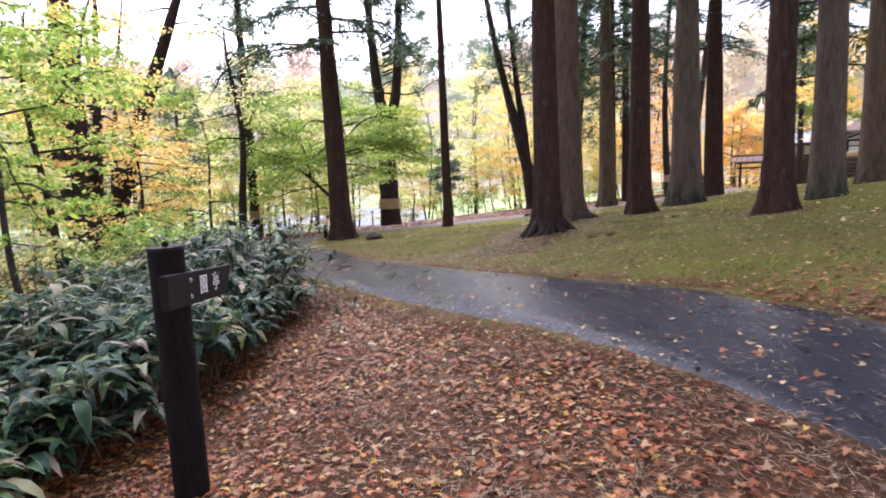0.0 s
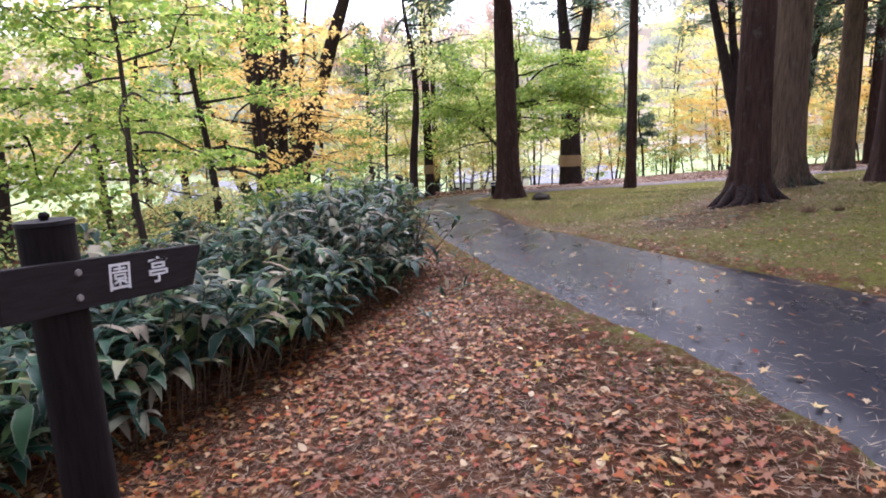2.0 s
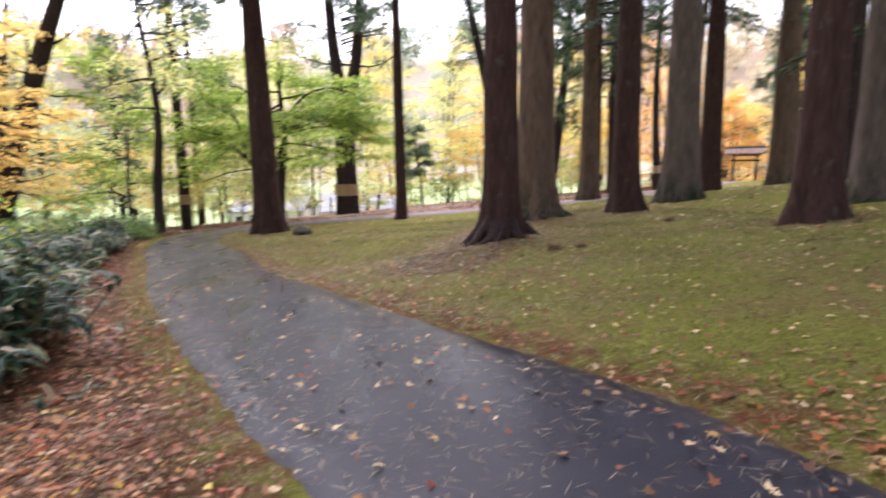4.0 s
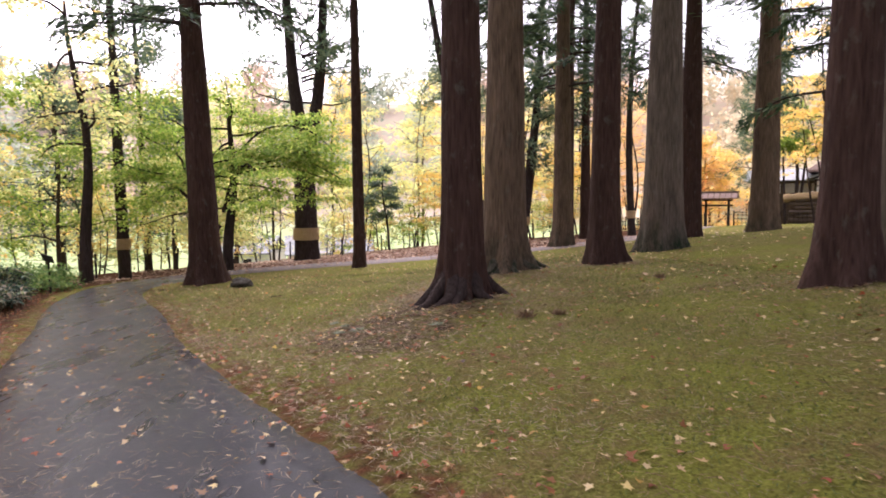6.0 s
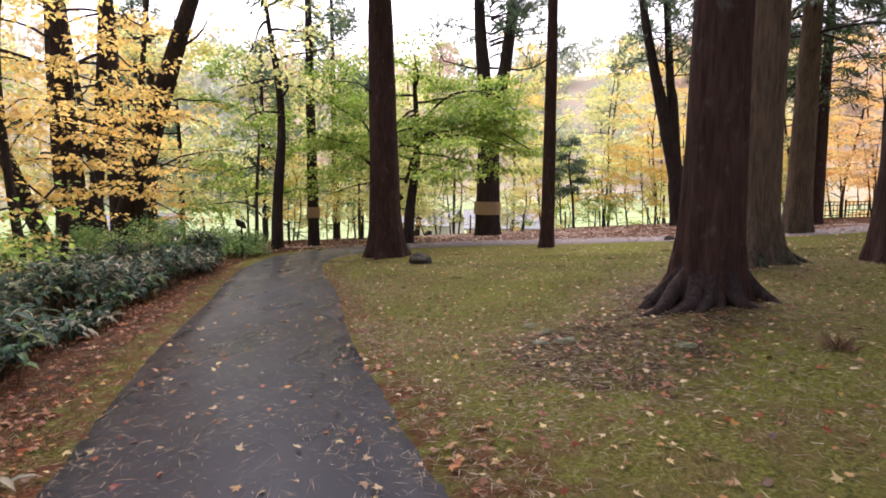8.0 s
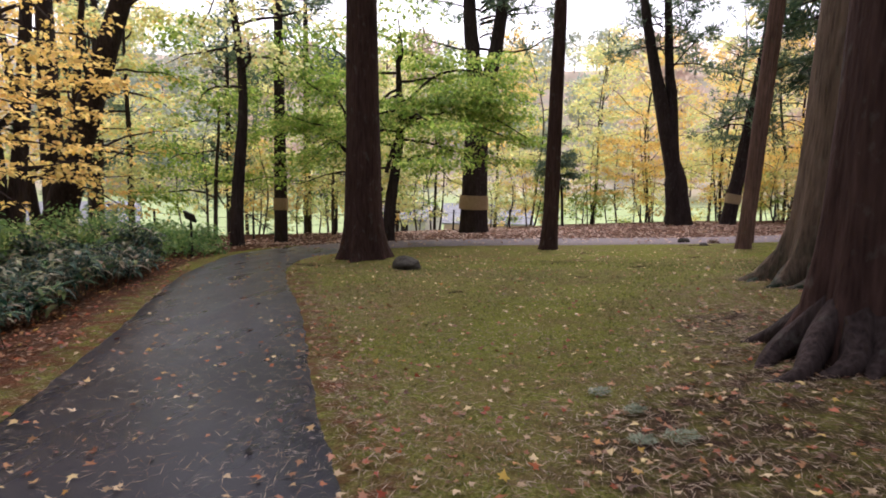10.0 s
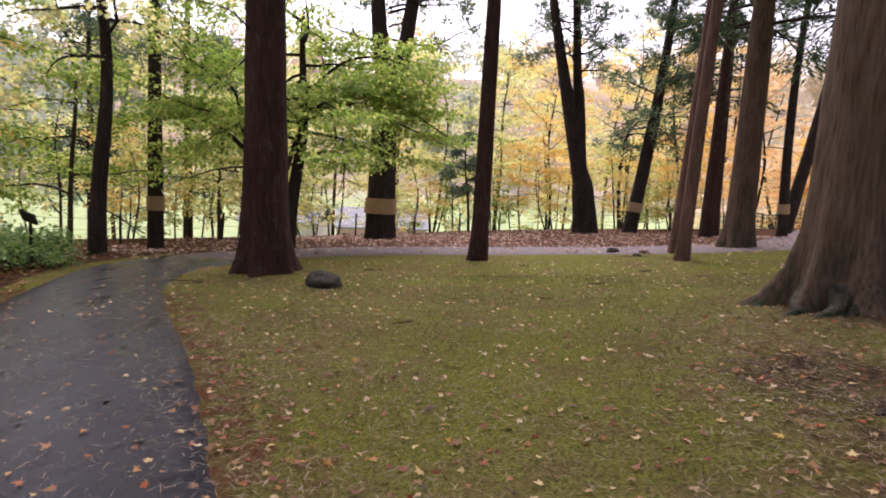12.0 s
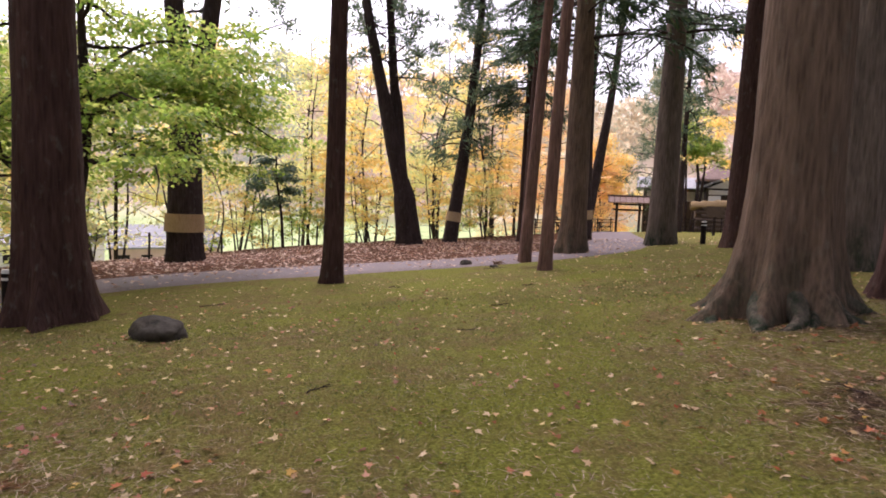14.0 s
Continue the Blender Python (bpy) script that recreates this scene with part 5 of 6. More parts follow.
# ---- stones, bollards, stakes ----
def stone(x, y, sx, sy, sz, seed, label, name="rock"):
    bm = bmesh.new()
    bmesh.ops.create_icosphere(bm, subdivisions=4, radius=1.0)
    for v in bm.verts:
        n = 1 + 0.22 * noise.noise(v.co * 1.3 + Vector((seed, 0, 0))) + 0.07 * noise.noise(v.co * 4 + Vector((0, seed, 0)))
        v.co = Vector((v.co.x * sx * n, v.co.y * sy * n, max(v.co.z, -0.5) * sz * n))
    for f in bm.faces:
        f.smooth = True
    me = bpy.data.meshes.new(name)
    bm.to_mesh(me)
    bm.free()
    me.materials.append(M_ROCK)
    ob = new(name, me)
    ob.matrix_world = pose(x, y, gz(x, y) + 0.25 * sz, 0, 0, seed * 40)
    return tagged(ob, label, "rock")


stone(-2.45, 21.6, 0.44, 0.26, 0.19, 3, "low dark mossy boulder on the lawn beside the cedar")
stone(4.2, 28.5, 0.20, 0.14, 0.11, 5, "small brown stone at the lawn's edge")
stone(4.5, 27.4, 0.14, 0.10, 0.05, 7, "flat brown stone on the lawn")


def bollard(x, y, h, r):
    ob = empty("bollard", Matrix.Translation((x, y, gz(x, y))), "dark round bollard with a pale top beside the path", "bollard", "path bollards")
    bm = bmesh.new()
    rod(bm, (0, 0, -0.2), (0, 0, h), r, r, 20)
    part("post", bm, M_POST, ob)
    bm = bmesh.new()
    rod(bm, (0, 0, h - 0.002), (0, 0, h + 0.05), r * 1.04, r * 0.9, 20)
    rod(bm, (0, 0, h - 0.11), (0, 0, h - 0.07), r * 1.02, r * 1.02, 20)
    part("pale_top", bm, M_BARBAND, ob, "pale cap and ring")


bollard(-4.85, 24.9, 0.55, 0.085)
bollard(13.9, 30.5, 0.75, 0.09)

# a small dark board on a stake by the low bamboo grass
stake = empty("stake_sign", Matrix.Translation((-8.0, 22.9, gz(-8.0, 22.9))), "small dark tilted board on a thin stake", "sign")
bm = bmesh.new()
rod(bm, (0, 0, -0.2), (0, 0, 0.95), 0.028, 0.026, 10)
part("stake", bm, M_STAKE, stake)
bm = bmesh.new()
box(bm, -0.19, -0.02, -0.11, 0.19, 0.02, 0.11, 0.006, pose(0, -0.04, 0.98, 25, 12, -20))
part("board", bm, M_STAKE, stake)

# ---- rope fence along the brow ----
FENCE = [(-13.4, 29.0), (-11.2, 31.9), (-8.9, 34.8), (-6.8, 37.6), (-4.6, 40.4), (-1.9, 43.2), (0.5, 44.9), (2.7, 45.3), (5.4, 45.9), (7.7, 46.0), (10.1, 46.1), (12.6, 46.2), (14.9, 46.8)]
rng = np.random.default_rng(3)
tops = []
first = None
for n, (x, y) in enumerate(FENCE):
    m = pose(x, y, gz(x, y), rng.normal(0, 2), rng.normal(0, 3), rng.uniform(0, 360))
    if first is None:
        bm = bmesh.new()
        rod(bm, (0, 0, -0.3), (0, 0, 1.05), 0.045, 0.04, 10)
        bmesh.ops.bevel(bm, geom=[e for e in bm.edges if all(v.co.z > 1.04 for v in e.verts)], offset=0.012, segments=2, affect="EDGES")
        me = bpy.data.meshes.new("fence_stake")
        bm.to_mesh(me)
        bm.free()
        me.materials.append(M_STAKE)
        first = tagged(new("fence_stake", me), "thin dark wooden fence stake on the leafy brow", "fence post", "rope fence stakes")
        first.matrix_world = m
    else:
        copy_thing(first, m)
    tops.append((x, y, gz(x, y)))
for (ax, ay, az), (bx, by, bz) in zip(tops[:-1], tops[1:]):
    for hgt in (0.55, 0.92):
        k = np.linspace(0, 1, 7)
        q = np.stack([ax + (bx - ax) * k, ay + (by - ay) * k, az + (bz - az) * k + hgt - 0.10 * 4 * k * (1 - k)], 1)
        v, f = tube(q, np.full(7, 0.007), 5)
        tagged(new("rope", mesh_from("rope", v, f, [M_ROPE], True)), "thin sagging rope between fence stakes", "rope", "fence ropes")


# ---- bamboo lattice fence by the gate ----
def lattice(ax, ay, bx, by, h):
    d = math.hypot(bx - ax, by - ay)
    yaw = math.degrees(math.atan2(by - ay, bx - ax))
    z = min(gz(ax, ay), gz(bx, by))
    ob = empty("lattice_fence", pose(ax, ay, z, 0, 0, yaw), "low dark bamboo lattice fence beside the gate", "fence", "lattice fence")
    n = max(2, round(d / 0.3))
    for k in range(n + 1):
        bm = bmesh.new()
        big = k % 6 == 0
        rod(bm, (d * k / n, 0.0 if big else 0.02, -0.3), (d * k / n, 0.0 if big else 0.02, h * (1.08 if big else 1)), 0.05 if big else 0.02, None, 8)
        part("upright", bm, M_DARKWOOD, ob)
    for hh in (0.22, 0.5, 0.78, 0.97):
        bm = bmesh.new()
        rod(bm, (0, -0.03, h * hh), (d, -0.03, h * hh), 0.025, None, 8)
        part("rail", bm, M_DARKWOOD, ob)


lattice(15.2, 46.9, 19.4, 49.2, 1.05)
lattice(19.6, 49.4, 22.9, 51.8, 1.05)
lattice(23.1, 51.9, 26.75, 53.45, 1.25)
lattice(28.75, 52.25, 32.9, 49.3, 1.15)
lattice(33.1, 48.9, 36.4, 46.9, 1.15)

# ---- the roofed gate ----
GXY = (27.7, 52.9)
gate = empty("roofed_gate", pose(*GXY, gz(*GXY), 0, 0, -35), "small wooden garden gate with a bark-shingled roof", "gate")
for x in (-0.85, 0.85):
    bm = bmesh.new()
    box(bm, x - 0.09, -0.09, -0.3, x + 0.09, 0.09, 2.35, 0.012)
    part("post", bm, M_DARKWOOD, gate)
for z in (1.75, 2.18):
    bm = bmesh.new()
    box(bm, -1.15, -0.06, z, 1.15, 0.06, z + 0.14, 0.01)
    part("beam", bm, M_DARKWOOD, gate)
for s in (-1, 1):
    bm = bmesh.new()
    box(bm, -1.55, -0.02, -0.04, 1.55, 0.95, 0.04, 0.01, pose(0, 0, 2.82, 28 * -s if s > 0 else 28, 0, 0) if s > 0 else pose(0, 0, 2.82, 28, 0, 0) @ Matrix.Diagonal((1, -1, 1, 1)))
    bmesh.ops.recalc_face_normals(bm, faces=bm.faces)
    roof = part("roof", bm, M_BARKTILE, gate, "weathered shingled roof slope")
    for k in range(8):
        bm = bmesh.new()
        x = -1.5 + 3.0 * k / 7
        a, b = (x, 0, 2.88), (x, s * 0.86, 2.88 - 0.86 * math.tan(radians(28)))
        rod(bm, a, b, 0.028, None, 8)
        part("batten", bm, M_WOODOLD, gate)
bm = bmesh.new()
rod(bm, (-1.62, 0, 2.9), (1.62, 0, 2.9), 0.07, None, 12)
part("ridge", bm, M_WOODOLD, gate)
for s in (-1, 1):
    bm = bmesh.new()
    box(bm, s * 0.85 - 0.03, -1.0, 0.15, s * 0.85 + 0.03, -0.1, 1.25, 0.008)
    part("gate_leaf", bm, M_DARKWOOD, gate, "dark open slatted gate leaf")


# ---- the house past the gate ----
def slab(bm, pts, t):
    """A roof plane of four corners with thickness t."""
    lo = [bm.verts.new(p) for p in pts]
    hi = [bm.verts.new((p[0], p[1], p[2] + t)) for p in pts]
    bm.faces.new(lo[::-1])
    bm.faces.new(hi)
    for i in range(len(pts)):
        bm.faces.new((lo[i], lo[(i + 1) % len(pts)], hi[(i + 1) % len(pts)], hi[i]))
    bmesh.ops.recalc_face_normals(bm, faces=bm.faces)


HX, HY = 47.4, 55.9
hz = -0.4
house = empty("old_house", pose(HX, HY, hz, 0, 0, -38), "old timber house with bark-brown hipped roof and pale entrance gable", "house")
bm = bmesh.new()
box(bm, -6.5, -3.5, -2.2, 7, 3.5, 3.5)
part("wall", bm, M_DARKWOOD, house, "dark timber walls")
W, D, E, R = 7.9, 4.8, 3.4, 6.4
for pts in ([(-W, -D, E), (W, -D, E), (4.2, 0, R), (-4.2, 0, R)], [(W, D, E), (-W, D, E), (-4.2, 0, R), (4.2, 0, R)], [(-W, D, E), (-W, -D, E), (-4.2, 0, R), (-4.2, 0.01, R)], [(W, -D, E), (W, D, E), (4.2, 0.01, R), (4.2, 0, R)]):
    bm = bmesh.new()
    slab(bm, pts, 0.22)
    part("roof", bm, M_BARKTILE, house, "brown bark-shingle roof slope")
bm = bmesh.new()
box(bm, -12.5, -2.6, -2.2, -6.52, 2.4, 2.7)
wing = part("wing_wall", bm, M_WOODOLD, house, "weathered boarded side wing")
for pts in ([(-13.2, -3.4, 2.65), (-6.54, -3.4, 2.65), (-6.54, 0, 3.75), (-13.2, 0, 3.75)], [(-6.54, 3.2, 2.65), (-13.2, 3.2, 2.65), (-13.2, 0, 3.75), (-6.54, 0, 3.75)]):
    bm = bmesh.new()
    slab(bm, pts, 0.12)
    part("wing_roof", bm, M_TILE, house, "pale grey roof slope")
for k in range(5):
    bm = bmesh.new()
    box(bm, -12.2 + k * 1.15, -2.66, 1.55, -11.25 + k * 1.15, -2.602, 2.45, 0.01)
    part("window", bm, M_PLASTER, house, "pale window panel")
bm = bmesh.new()
box(bm, -7.3, -5.6, -2.2, -2.3, -3.52, 2.75)
part("porch", bm, M_DARKWOOD, house, "dark entrance porch")
for pts in ([(-7.9, -6.2, 2.7), (-4.8, -6.2, 4.0), (-4.8, -3.0, 4.0), (-7.9, -3.0, 2.7)], [(-1.7, -6.2, 2.7), (-1.7, -3.0, 2.7), (-4.8, -3.0, 4.0), (-4.8, -6.2, 4.0)]):
    bm = bmesh.new()
    slab(bm, pts, 0.14)
    part("porch_roof", bm, M_TILE, house, "pale grey gable roof slope")
bm = bmesh.new()
v = [bm.verts.new(p) for p in ((-7.2, -5.62, 2.77), (-2.4, -5.62, 2.77), (-4.8, -5.62, 3.86), (-7.2, -5.70, 2.77), (-2.4, -5.70, 2.77), (-4.8, -5.70, 3.86))]
for q in ((0, 1, 2), (3, 5, 4), (0, 3, 4, 1), (1, 4, 5, 2), (2, 5, 3, 0)):
    bm.faces.new([v[i] for i in q])
part("gable", bm, M_PLASTER, house, "pale plaster gable")
for x0, x1, z0, z1, mat, lab in ((-7.1, -6.1, 0.4, 2.1, M_PAPER, "white paper screen"), (-5.95, -3.7, 0.4, 1.6, M_TILE, "grey sliding door"), (-3.55, -2.5, 0.4, 2.1, M_PAPER, "white paper screen"), (-7.1, -2.5, 2.2, 2.6, M_PLASTER, "pale plaster strip")):
    bm = bmesh.new()
    box(bm, x0, -5.68, z0, x1, -5.605, z1, 0.01)
    part("panel", bm, mat, house, lab)

# ---- stacked brushwood with a straw cover near the house ----
WX, WY = 36.3, 49.0
wz = gz(WX, WY)
pile = empty("brushwood_stack", pose(WX, WY, wz, 0, 0, -36), "long stack of brown bundled brushwood under a straw cover", "wood stack")
rng = np.random.default_rng(21)
for row in range(6):
    for k in range(9):
        bm = bmesh.new()
        x = -4.2 + k * 0.95 + 0.45 * (row % 2) + rng.normal(0, 0.04)
        rod(bm, (x, -0.55 + rng.normal(0, 0.05), 0.16 + row * 0.33), (x + 0.93, -0.55 + rng.normal(0, 0.05), 0.16 + row * 0.33), 0.18, 0.17, 9)
        part("bundle", bm, M_WOODOLD, pile)
bm = bmesh.new()
box(bm, -4.2, -0.42, 0, 4.4, 0.6, 2.05, 0.05)
part("core", bm, M_WOODOLD, pile)
q = np.stack([np.linspace(-4.6, 4.8, 30), np.zeros(30) - 0.2, 1.92 + 0.5 * np.sin(np.linspace(0.0, 1.5, 30))], 1)
v, f = tube(q, 0.32 + 0.05 * np.sin(np.arange(30) * 2.3), 18, rough=0.14, seed=4)
v = np.array(v)
v = v * np.array([1.0, 1.5, 1.0]) + rng.normal(0, 0.014, v.shape)
part_mesh("straw_cover", mesh_from("straw_cover", v, f, [M_STRAW], True), pile, "golden straw roll laid along the top")

# a notice board on a post near the bollard
nb = empty("notice_board", pose(21.9, 38.2, gz(21.9, 38.2), 0, 0, -40), "small brown wooden notice board on a post", "sign")
bm = bmesh.new()
box(bm, -0.07, -0.05, -0.2, 0.07, 0.05, 1.1, 0.01)
part("post", bm, M_DARKWOOD, nb)
bm = bmesh.new()
box(bm, -0.42, -0.09, 0.95, 0.42, -0.052, 1.5, 0.01)
part("board", bm, M_WOODOLD, nb)


# ---- far houses across the valley ----
def far_house(x, y, w, d, h, yaw, wall, label):
    ob = empty("far_house", pose(x, y, gz(x, y), 0, 0, yaw), label, "house", "houses across the valley")
    bm = bmesh.new()
    box(bm, -w / 2, -d / 2, -1, w / 2, d / 2, h)
    part("wall", bm, wall, ob)
    for s in (-1, 1):
        bm = bmesh.new()
        slab(bm, [(-w / 2 - 0.4, s * (d / 2 + 0.5), h - 0.2), (w / 2 + 0.4, s * (d / 2 + 0.5), h - 0.2), (w / 2 + 0.4, 0, h + d * 0.28), (-w / 2 - 0.4, 0, h + d * 0.28)], 0.2)
        part("roof", bm, M_TILE, ob, "grey roof slope")
    for k in range(int(w // 2.5)):
        bm = bmesh.new()
        box(bm, -w / 2 + 0.8 + k * 2.4, -d / 2 - 0.06, h * 0.45, -w / 2 + 2.0 + k * 2.4, -d / 2 + 0.02, h * 0.8)
        part("window", bm, M_BOARD, ob, "dark window")


far_house(-9, 96, 12, 8, 4.5, 10, M_PINKWALL, "pinkish house across the valley lawn")
far_house(-24, 104, 12, 8, 4.5, -8, M_PLASTER, "pale house across the valley lawn")
far_house(-62, 80, 14, 9, 5, 35, M_PLASTER, "pale house seen through the woods")



# ---- twigs and dead tufts on the lawn ----
def twig(x, y, length, yaw, seed):
    rng = np.random.default_rng(seed)
    k = np.linspace(-0.5, 0.5, 7)
    c, s = math.cos(radians(yaw)), math.sin(radians(yaw))
    q = np.stack([x + c * length * k + rng.normal(0, 0.015, 7), y + s * length * k + rng.normal(0, 0.015, 7), 0 * k], 1)
    q[:, 2] = height(q[:, 0], q[:, 1]) + 0.012 + np.abs(rng.normal(0, 0.008, 7))
    tubes = [tube(q, np.linspace(0.007, 0.003, 7), 6)]
    for n in (2, 4):
        a = radians(yaw + rng.choice((-40, 40)))
        e = q[n] + np.array([math.cos(a), math.sin(a), 0.12]) * length * 0.3
        tubes.append(tube([q[n], (q[n] + e) / 2, e], [0.006, 0.004, 0.002], 5))
    v, f = join(tubes)
    tagged(new("fallen_twig", mesh_from("fallen_twig", v, f, [M_BARK_DARK], True)), "small dark fallen twig lying on the lawn", "twig", "fallen twigs")


for n, (x, y, length, yaw) in enumerate(((-4.9, 21.9, 0.8, 10), (-4.4, 21.7, 0.4, -15), (-1.0, 18.9, 0.25, 25), (0.9, 20.4, 0.22, -10), (2.0, 21.8, 0.3, 5), (3.4, 23.6, 0.3, 15), (4.3, 26.9, 0.6, -5), (-1.9, 23.9, 0.4, 20), (1.2, 24.6, 0.25, -30), (5.6, 24.8, 0.3, 40), (2.4, 17.0, 0.3, 70))):
    twig(x, y, length, yaw, 500 + n)


def tuft(x, y, r, seed):
    rng = np.random.default_rng(seed)
    m = 60
    a = rng.uniform(0, 6.28, m)
    p = np.stack([x + rng.normal(0, r * 0.35, m), y + rng.normal(0, r * 0.35, m), np.full(m, gz(x, y))], 1)
    ax = np.stack([np.cos(a), np.sin(a), rng.uniform(0.4, 1.6, m)], 1)
    nm = unit(rng.normal(0, 1, (m, 3)))
    ob = new("dead_tuft", blade_leaves("dead_tuft", p, ax, nm, rng.uniform(0.6, 1.3, m) * r, np.full(m, 0.018), M_DRYNEEDLE))
    tagged(ob, "small brown tuft of dead grass on the lawn", "grass tuft", "dead tufts")


for n, (x, y, r) in enumerate(((3.3, 13.05, 0.14), (3.7, 13.0, 0.10), (6.0, 15.2, 0.10), (4.9, 28.0, 0.16))):
    tuft(x, y, r, 600 + n)

# ---- fallen cypress sprigs ----
M_SPRIG = leaf_material("fallen_sprig", [(0.0, (0.090, 0.115, 0.060)), (0.6, (0.150, 0.175, 0.095)), (1.0, (0.220, 0.230, 0.140))], 0.1)


def sprig(x, y, length, yaw, seed):
    """A flat feathery spray of scale leaves lying on the lawn."""
    rng = np.random.default_rng(seed)
    c, s = math.cos(radians(yaw)), math.sin(radians(yaw))
    pos, ax = [], []
    for k in np.linspace(0.0, 1.0, 13):
        for sgn in (-1, 1):
            out = 0.42 * length * (1 - k) ** 0.8 + 0.02
            for q in np.linspace(0.0, 1.0, 6):
                u, w = length * (k - 0.5) + 0.55 * out * q, sgn * out * q
                pos.append((x + c * u - s * w, y + s * u + c * w, 0))
                a = radians(yaw + sgn * (52 + rng.normal(0, 16)))
                ax.append((math.cos(a), math.sin(a), rng.uniform(0.0, 0.3)))
    pos, ax = np.array(pos), np.array(ax)
    pos[:, 2] = height(pos[:, 0], pos[:, 1]) + 0.022 + rng.uniform(0, 0.012, len(pos))
    nm = unit(rng.normal(0, 0.25, (len(pos), 3)) + np.array([0, 0, 1.0]))
    ob = new("fallen_sprig", blade_leaves("fallen_sprig", pos, ax, nm, rng.uniform(0.025, 0.045, len(pos)), np.full(len(pos), 0.009), M_SPRIG))
    tagged(ob, "flat grey-green cypress sprig fallen on the lawn", "sprig", "fallen sprigs")


for n, (x, y, length, yaw) in enumerate(((0.73, 14.39, 0.22, 20), (0.92, 14.03, 0.2, -30), (1.12, 13.59, 0.3, 10), (0.91, 13.52, 0.2, 70), (2.17, 13.18, 0.25, 60))):
    sprig(x, y, 0.6 * length, yaw, 700 + n)

# ---- litter: fallen leaves, dry needles and grass ----
def scatter(n, x0, x1, y0, y1, density, seed):
    """Points of the ground, kept with the probability that density gives."""
    rng = np.random.default_rng(seed)
    x, y = rng.uniform(x0, x1, n), rng.uniform(y0, y1, n)
    d, s = path_distance(x, y)
    keep = rng.uniform(0, 1, n) < density(x, y, d, s)
    x, y, d = x[keep], y[keep], d[keep]
    z = height(x, y) - ripple(x, y) * step(0.5, 0.0, d) + np.where(d < 0, 0.028 * np.clip(-d / 0.2, 0, 1), 0.0)
    return np.stack([x, y, z], 1), rng


def lay_leaves(name, n, area, density, seed, size, outline, material, label, lift=0.02, tilt=0.3):
    p, rng = scatter(n, *area, density, seed)
    m = len(p)
    p[:, 2] += 0.006 + rng.uniform(0, lift, m)
    a = rng.uniform(0, 2 * np.pi, m)
    nm = unit(np.stack([rng.normal(0, tilt, m), rng.normal(0, tilt, m), np.ones(m)], 1))
    ax = np.stack([np.cos(a), np.sin(a), np.zeros(m)], 1)
    ob = new(name, outline_leaves(name, p, ax, nm, size * rng.uniform(0.6, 1.35, m), outline, material))
    return tagged(ob, label, "fallen leaves", kind="stuff")


def verge(x, y, d, s):
    patch = 0.55 + 0.45 * np.sin(1.7 * x + 0.6 * y) * np.sin(1.2 * y - 0.4 * x)
    return ((s < 0) & (d > 0.0)) * (0.22 + 0.78 * patch) * np.clip(0.25 + d * 0.9, 0, 1) * ((x > -4.2) | (y > 9))


lay_leaves("fallen_leaves", 62000, (-4.6, 3.2, -1.5, 11.0), verge, 1, 0.053, MAPLE, M_LITTER, "red, orange and brown maple leaves thick on the verge", 0.03)
lay_leaves("fallen_leaves", 22000, (-9, 0, 11, 24), verge, 2, 0.062, MAPLE, M_LITTER, "red and brown fallen leaves beside the path", 0.03)
lay_leaves("fallen_leaves", 15000, (-11, 16, 25, 46), lambda x, y, d, s: ((d > 0) & (s < 0) & (y > 25) & (beyond(x, y) < 0.8)) * 0.8 + (d < 0) * (y > 24) * 0.45, 3, 0.10, MAPLE, M_DRY, "dry brown fallen leaves between the path and the fence", 0.03)
lay_leaves("fallen_leaves", 16000, (-7, 5, 0, 24), lambda x, y, d, s: ((s > 0) & (d > 0)) * np.exp(-d / 0.55) + (d < 0) * 0.3 * (0.4 + 0.6 * (d > -0.5)), 4, 0.058, MAPLE, M_LITTER, "red and tan leaves along the path's edge")
lay_leaves("fallen_leaves", 14000, (1.5, 6, -1.5, 7.5), lambda x, y, d, s: ((s > 0) & (d > 0)) * np.clip(1.1 - d / 3.0, 0, 1) * np.clip((8 - y) / 4, 0, 1), 5, 0.055, MAPLE, M_LITTER, "brown leaves on bare soil by the path")
lay_leaves("fallen_leaves", 7000, (-6, 9, 0, 26), lambda x, y, d, s: ((s > 0) & (d > 0)) * 0.8 + (d < 0) * 0.4, 6, 0.055, MAPLE, M_PALE, "pale yellow and tan leaves scattered on the lawn")
lay_leaves("fallen_leaves", 1700, (6, 18, 6, 40), lambda x, y, d, s: (d > 0) * 0.8, 7, 0.10, ROUND, M_PALE, "pale leaves scattered on the upper lawn")
lay_leaves("fallen_leaves", 700, (-3.5, 3, 0.8, 11), verge, 8, 0.06, ROUND, M_PALE, "pale leaves among the red ones on the verge", 0.04)


lay_leaves("fallen_leaves", 16000, (-3, 8, 8, 24), lambda x, y, d, s: ((s > 0) & (d > 0)) * np.clip(0.12 + 0.45 * bare_amount(x, y), 0, 1), 9, 0.058, MAPLE, M_LITTER, "brown and red leaf bits round the cedars")


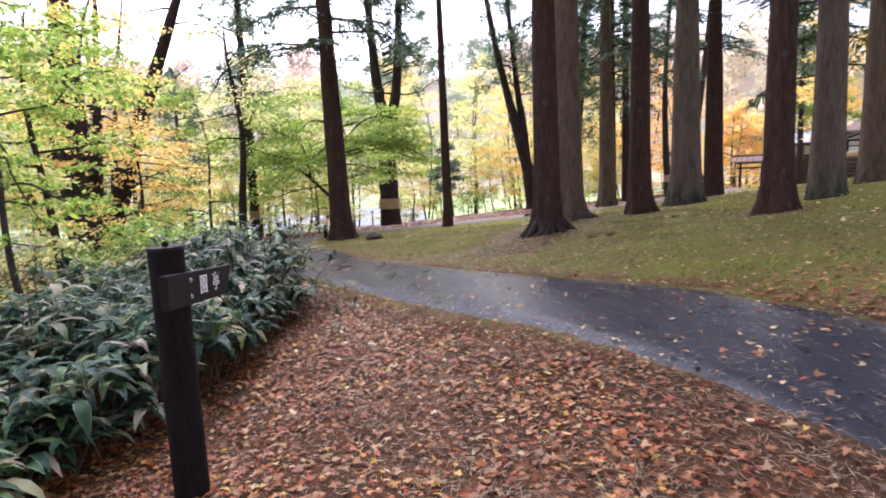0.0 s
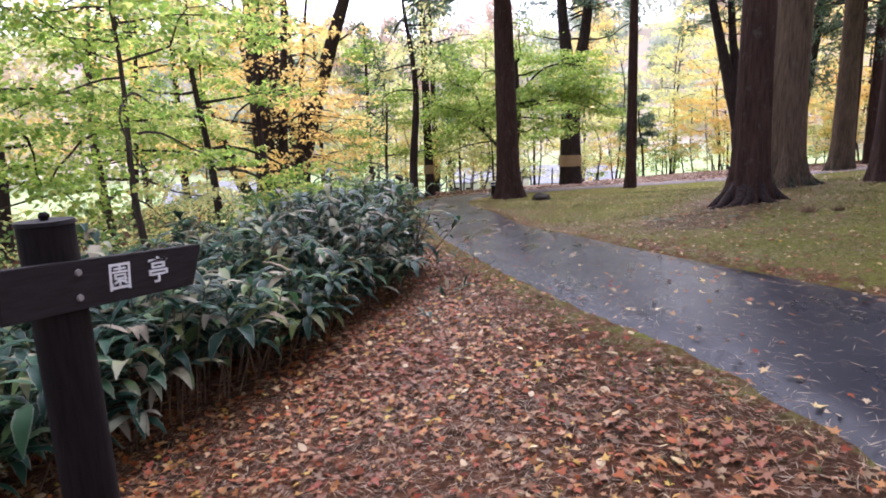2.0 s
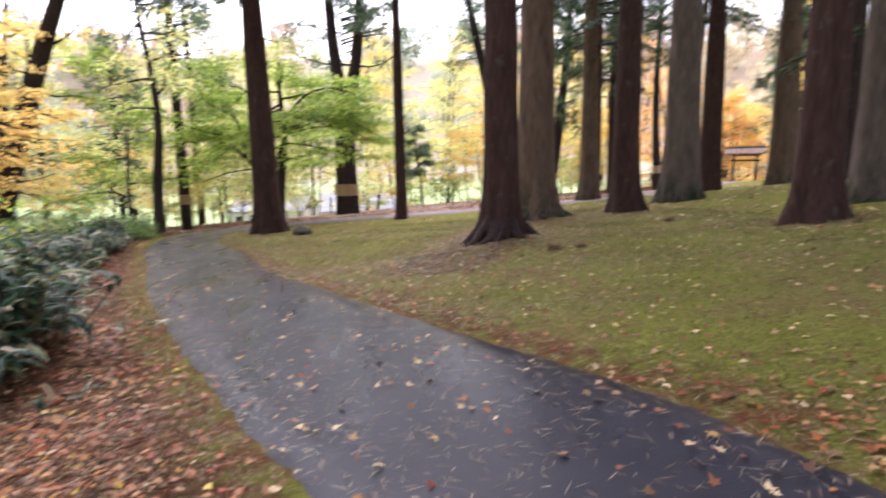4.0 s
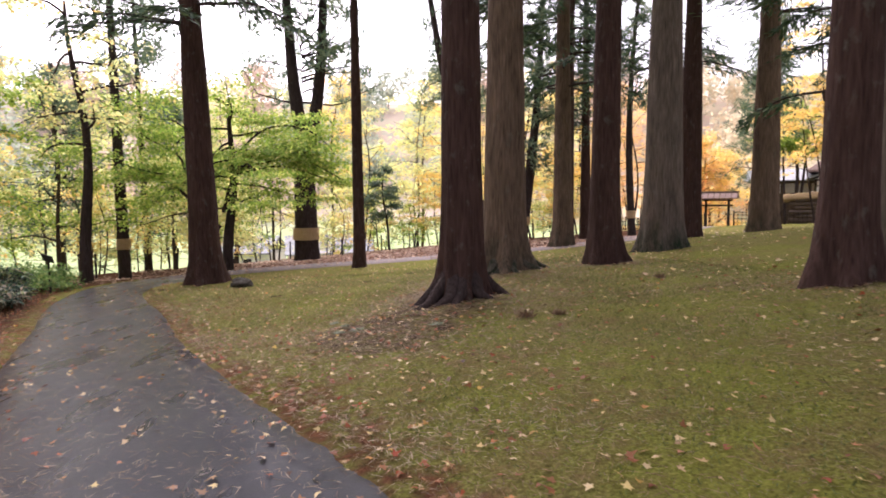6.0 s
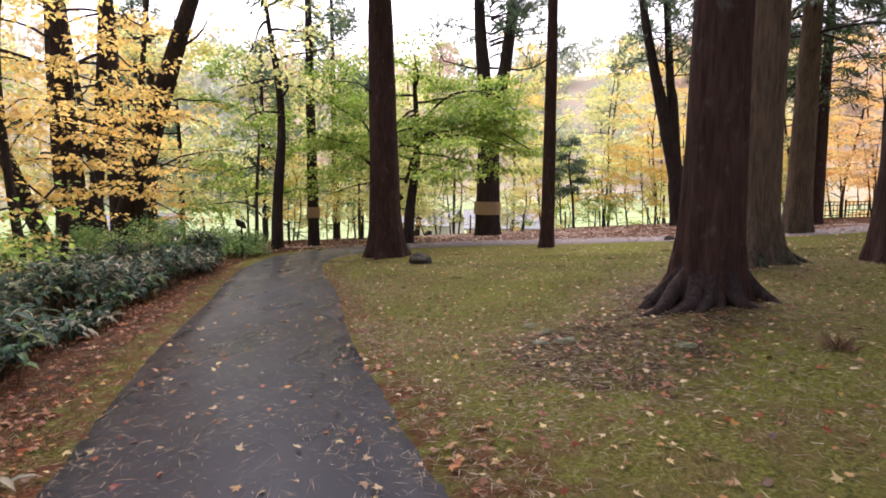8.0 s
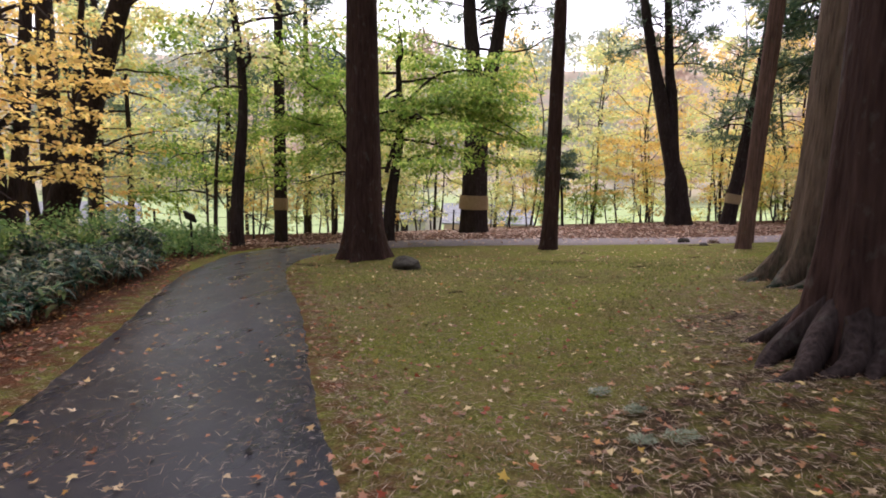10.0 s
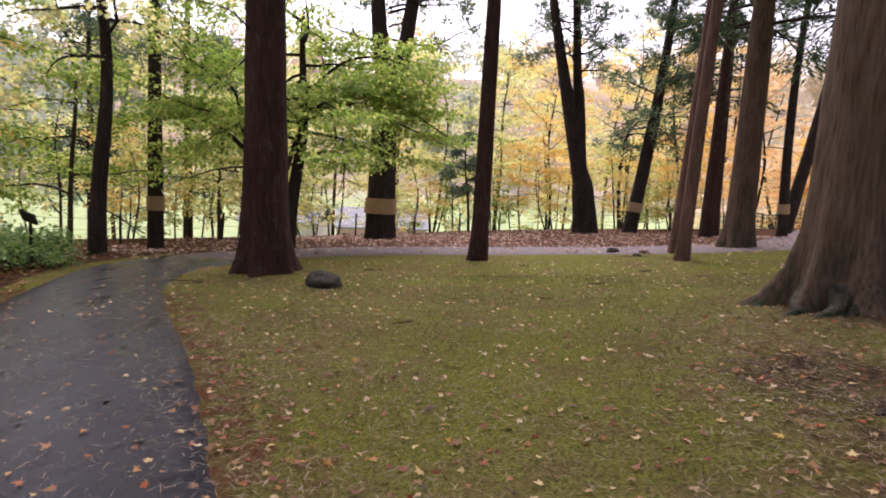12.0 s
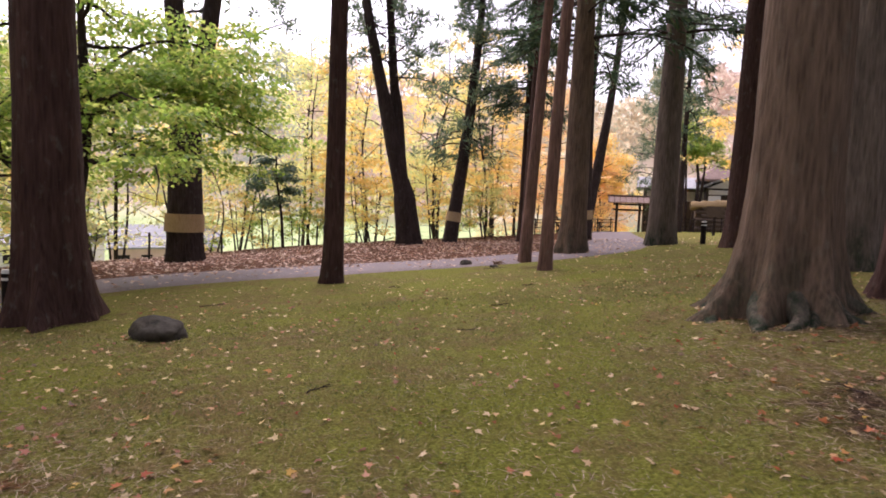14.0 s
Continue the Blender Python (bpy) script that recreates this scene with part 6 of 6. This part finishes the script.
def lay_blades(name, n, area, density, seed, length, width, material, label, category, up=0.1):
    p, rng = scatter(n, *area, density, seed)
    m = len(p)
    p[:, 2] += 0.003 + (0 if up > 0.5 else rng.uniform(0, 0.012, m))
    a = rng.uniform(0, 2 * np.pi, m)
    ax = np.stack([np.cos(a), np.sin(a), rng.normal(up, 0.1 if up < 0.5 else 0.5, m)], 1)
    nm = unit(np.stack([rng.normal(0, 0.5, m), rng.normal(0, 0.5, m), np.ones(m)], 1))
    ob = new(name, blade_leaves(name, p, ax, nm, length * rng.uniform(0.5, 1.4, m), np.full(m, width) * rng.uniform(0.7, 1.4, m), material))
    return tagged(ob, label, category, kind="stuff")


lay_blades("dry_needles", 135000, (-6, 7, 1.5, 22), lambda x, y, d, s: (s > 0) * (d > 0) * np.clip(0.3 + bare_amount(x, y) + np.exp(-d / 0.8), 0, 1) + (d < 0) * 0.22 + ((s < 0) & (d > 0) & (d < 3)) * 0.5, 11, 0.09, 0.0035, M_DRYNEEDLE, "brown conifer needles and twig bits on the ground", "needles")
lay_blades("dry_needles", 42000, (-5, 6.5, 1, 20), lambda x, y, d, s: (d < 0) * (0.35 + 0.4 * (d > -0.5)) + ((s < 0) & (d > 0) & (d < 2.5) & (y < 6)) * 0.55, 14, 0.085, 0.004, M_PALENEEDLE, "pale dry conifer needles strewn over the path", "needles")
lay_blades("dry_needles", 60000, (-4, 7.5, 9, 19), lambda x, y, d, s: ((s > 0) & (d > 0)) * np.clip(0.22 + 0.6 * bare_amount(x, y) + 0.5 * np.exp(-d / 0.5) + 0.3 * np.sin(1.9 * x + 0.7 * y) * np.sin(1.4 * y - 0.8 * x), 0, 1), 15, 0.085, 0.0045, M_PALENEEDLE, "pale dry conifer needles strewn over the lawn", "needles")
lay_blades("dry_needles", 90000, (-4, 3.4, 0.6, 8.5), lambda x, y, d, s: ((s < 0) & (d > 0)) * (0.55 + 0.45 * np.sin(1.1 * x + 1.7 * y) * np.sin(1.9 * x - 0.8 * y)), 16, 0.08, 0.004, M_DRYNEEDLE, "brown conifer needles among the leaves of the verge", "needles")
lay_blades("short_grass", 34000, (-4, 2.4, 3.5, 14), lambda x, y, d, s: ((s < 0) & (d > 0.05) & (y > 3.6)) * np.exp(-d / 0.7) * np.clip((y - 3.6) / 3, 0, 0.9), 13, 0.06, 0.007, M_GRASS, "thin green grass along the path's edge", "grass", 0.9)
lay_blades("short_grass", 190000, (-5.5, 7.5, 5.5, 23), lambda x, y, d, s: ((s > 0) & (d > 0.12)) * np.clip(1.15 - 1.3 * bare_amount(x, y) - 0.8 * np.exp(-d / 0.5), 0, 1) * (0.55 + 0.45 * np.sin(2.1 * x + y) * np.sin(1.6 * y - x)), 12, 0.035, 0.007, M_GRASS, "short mossy grass blades of the lawn", "grass", 0.9)
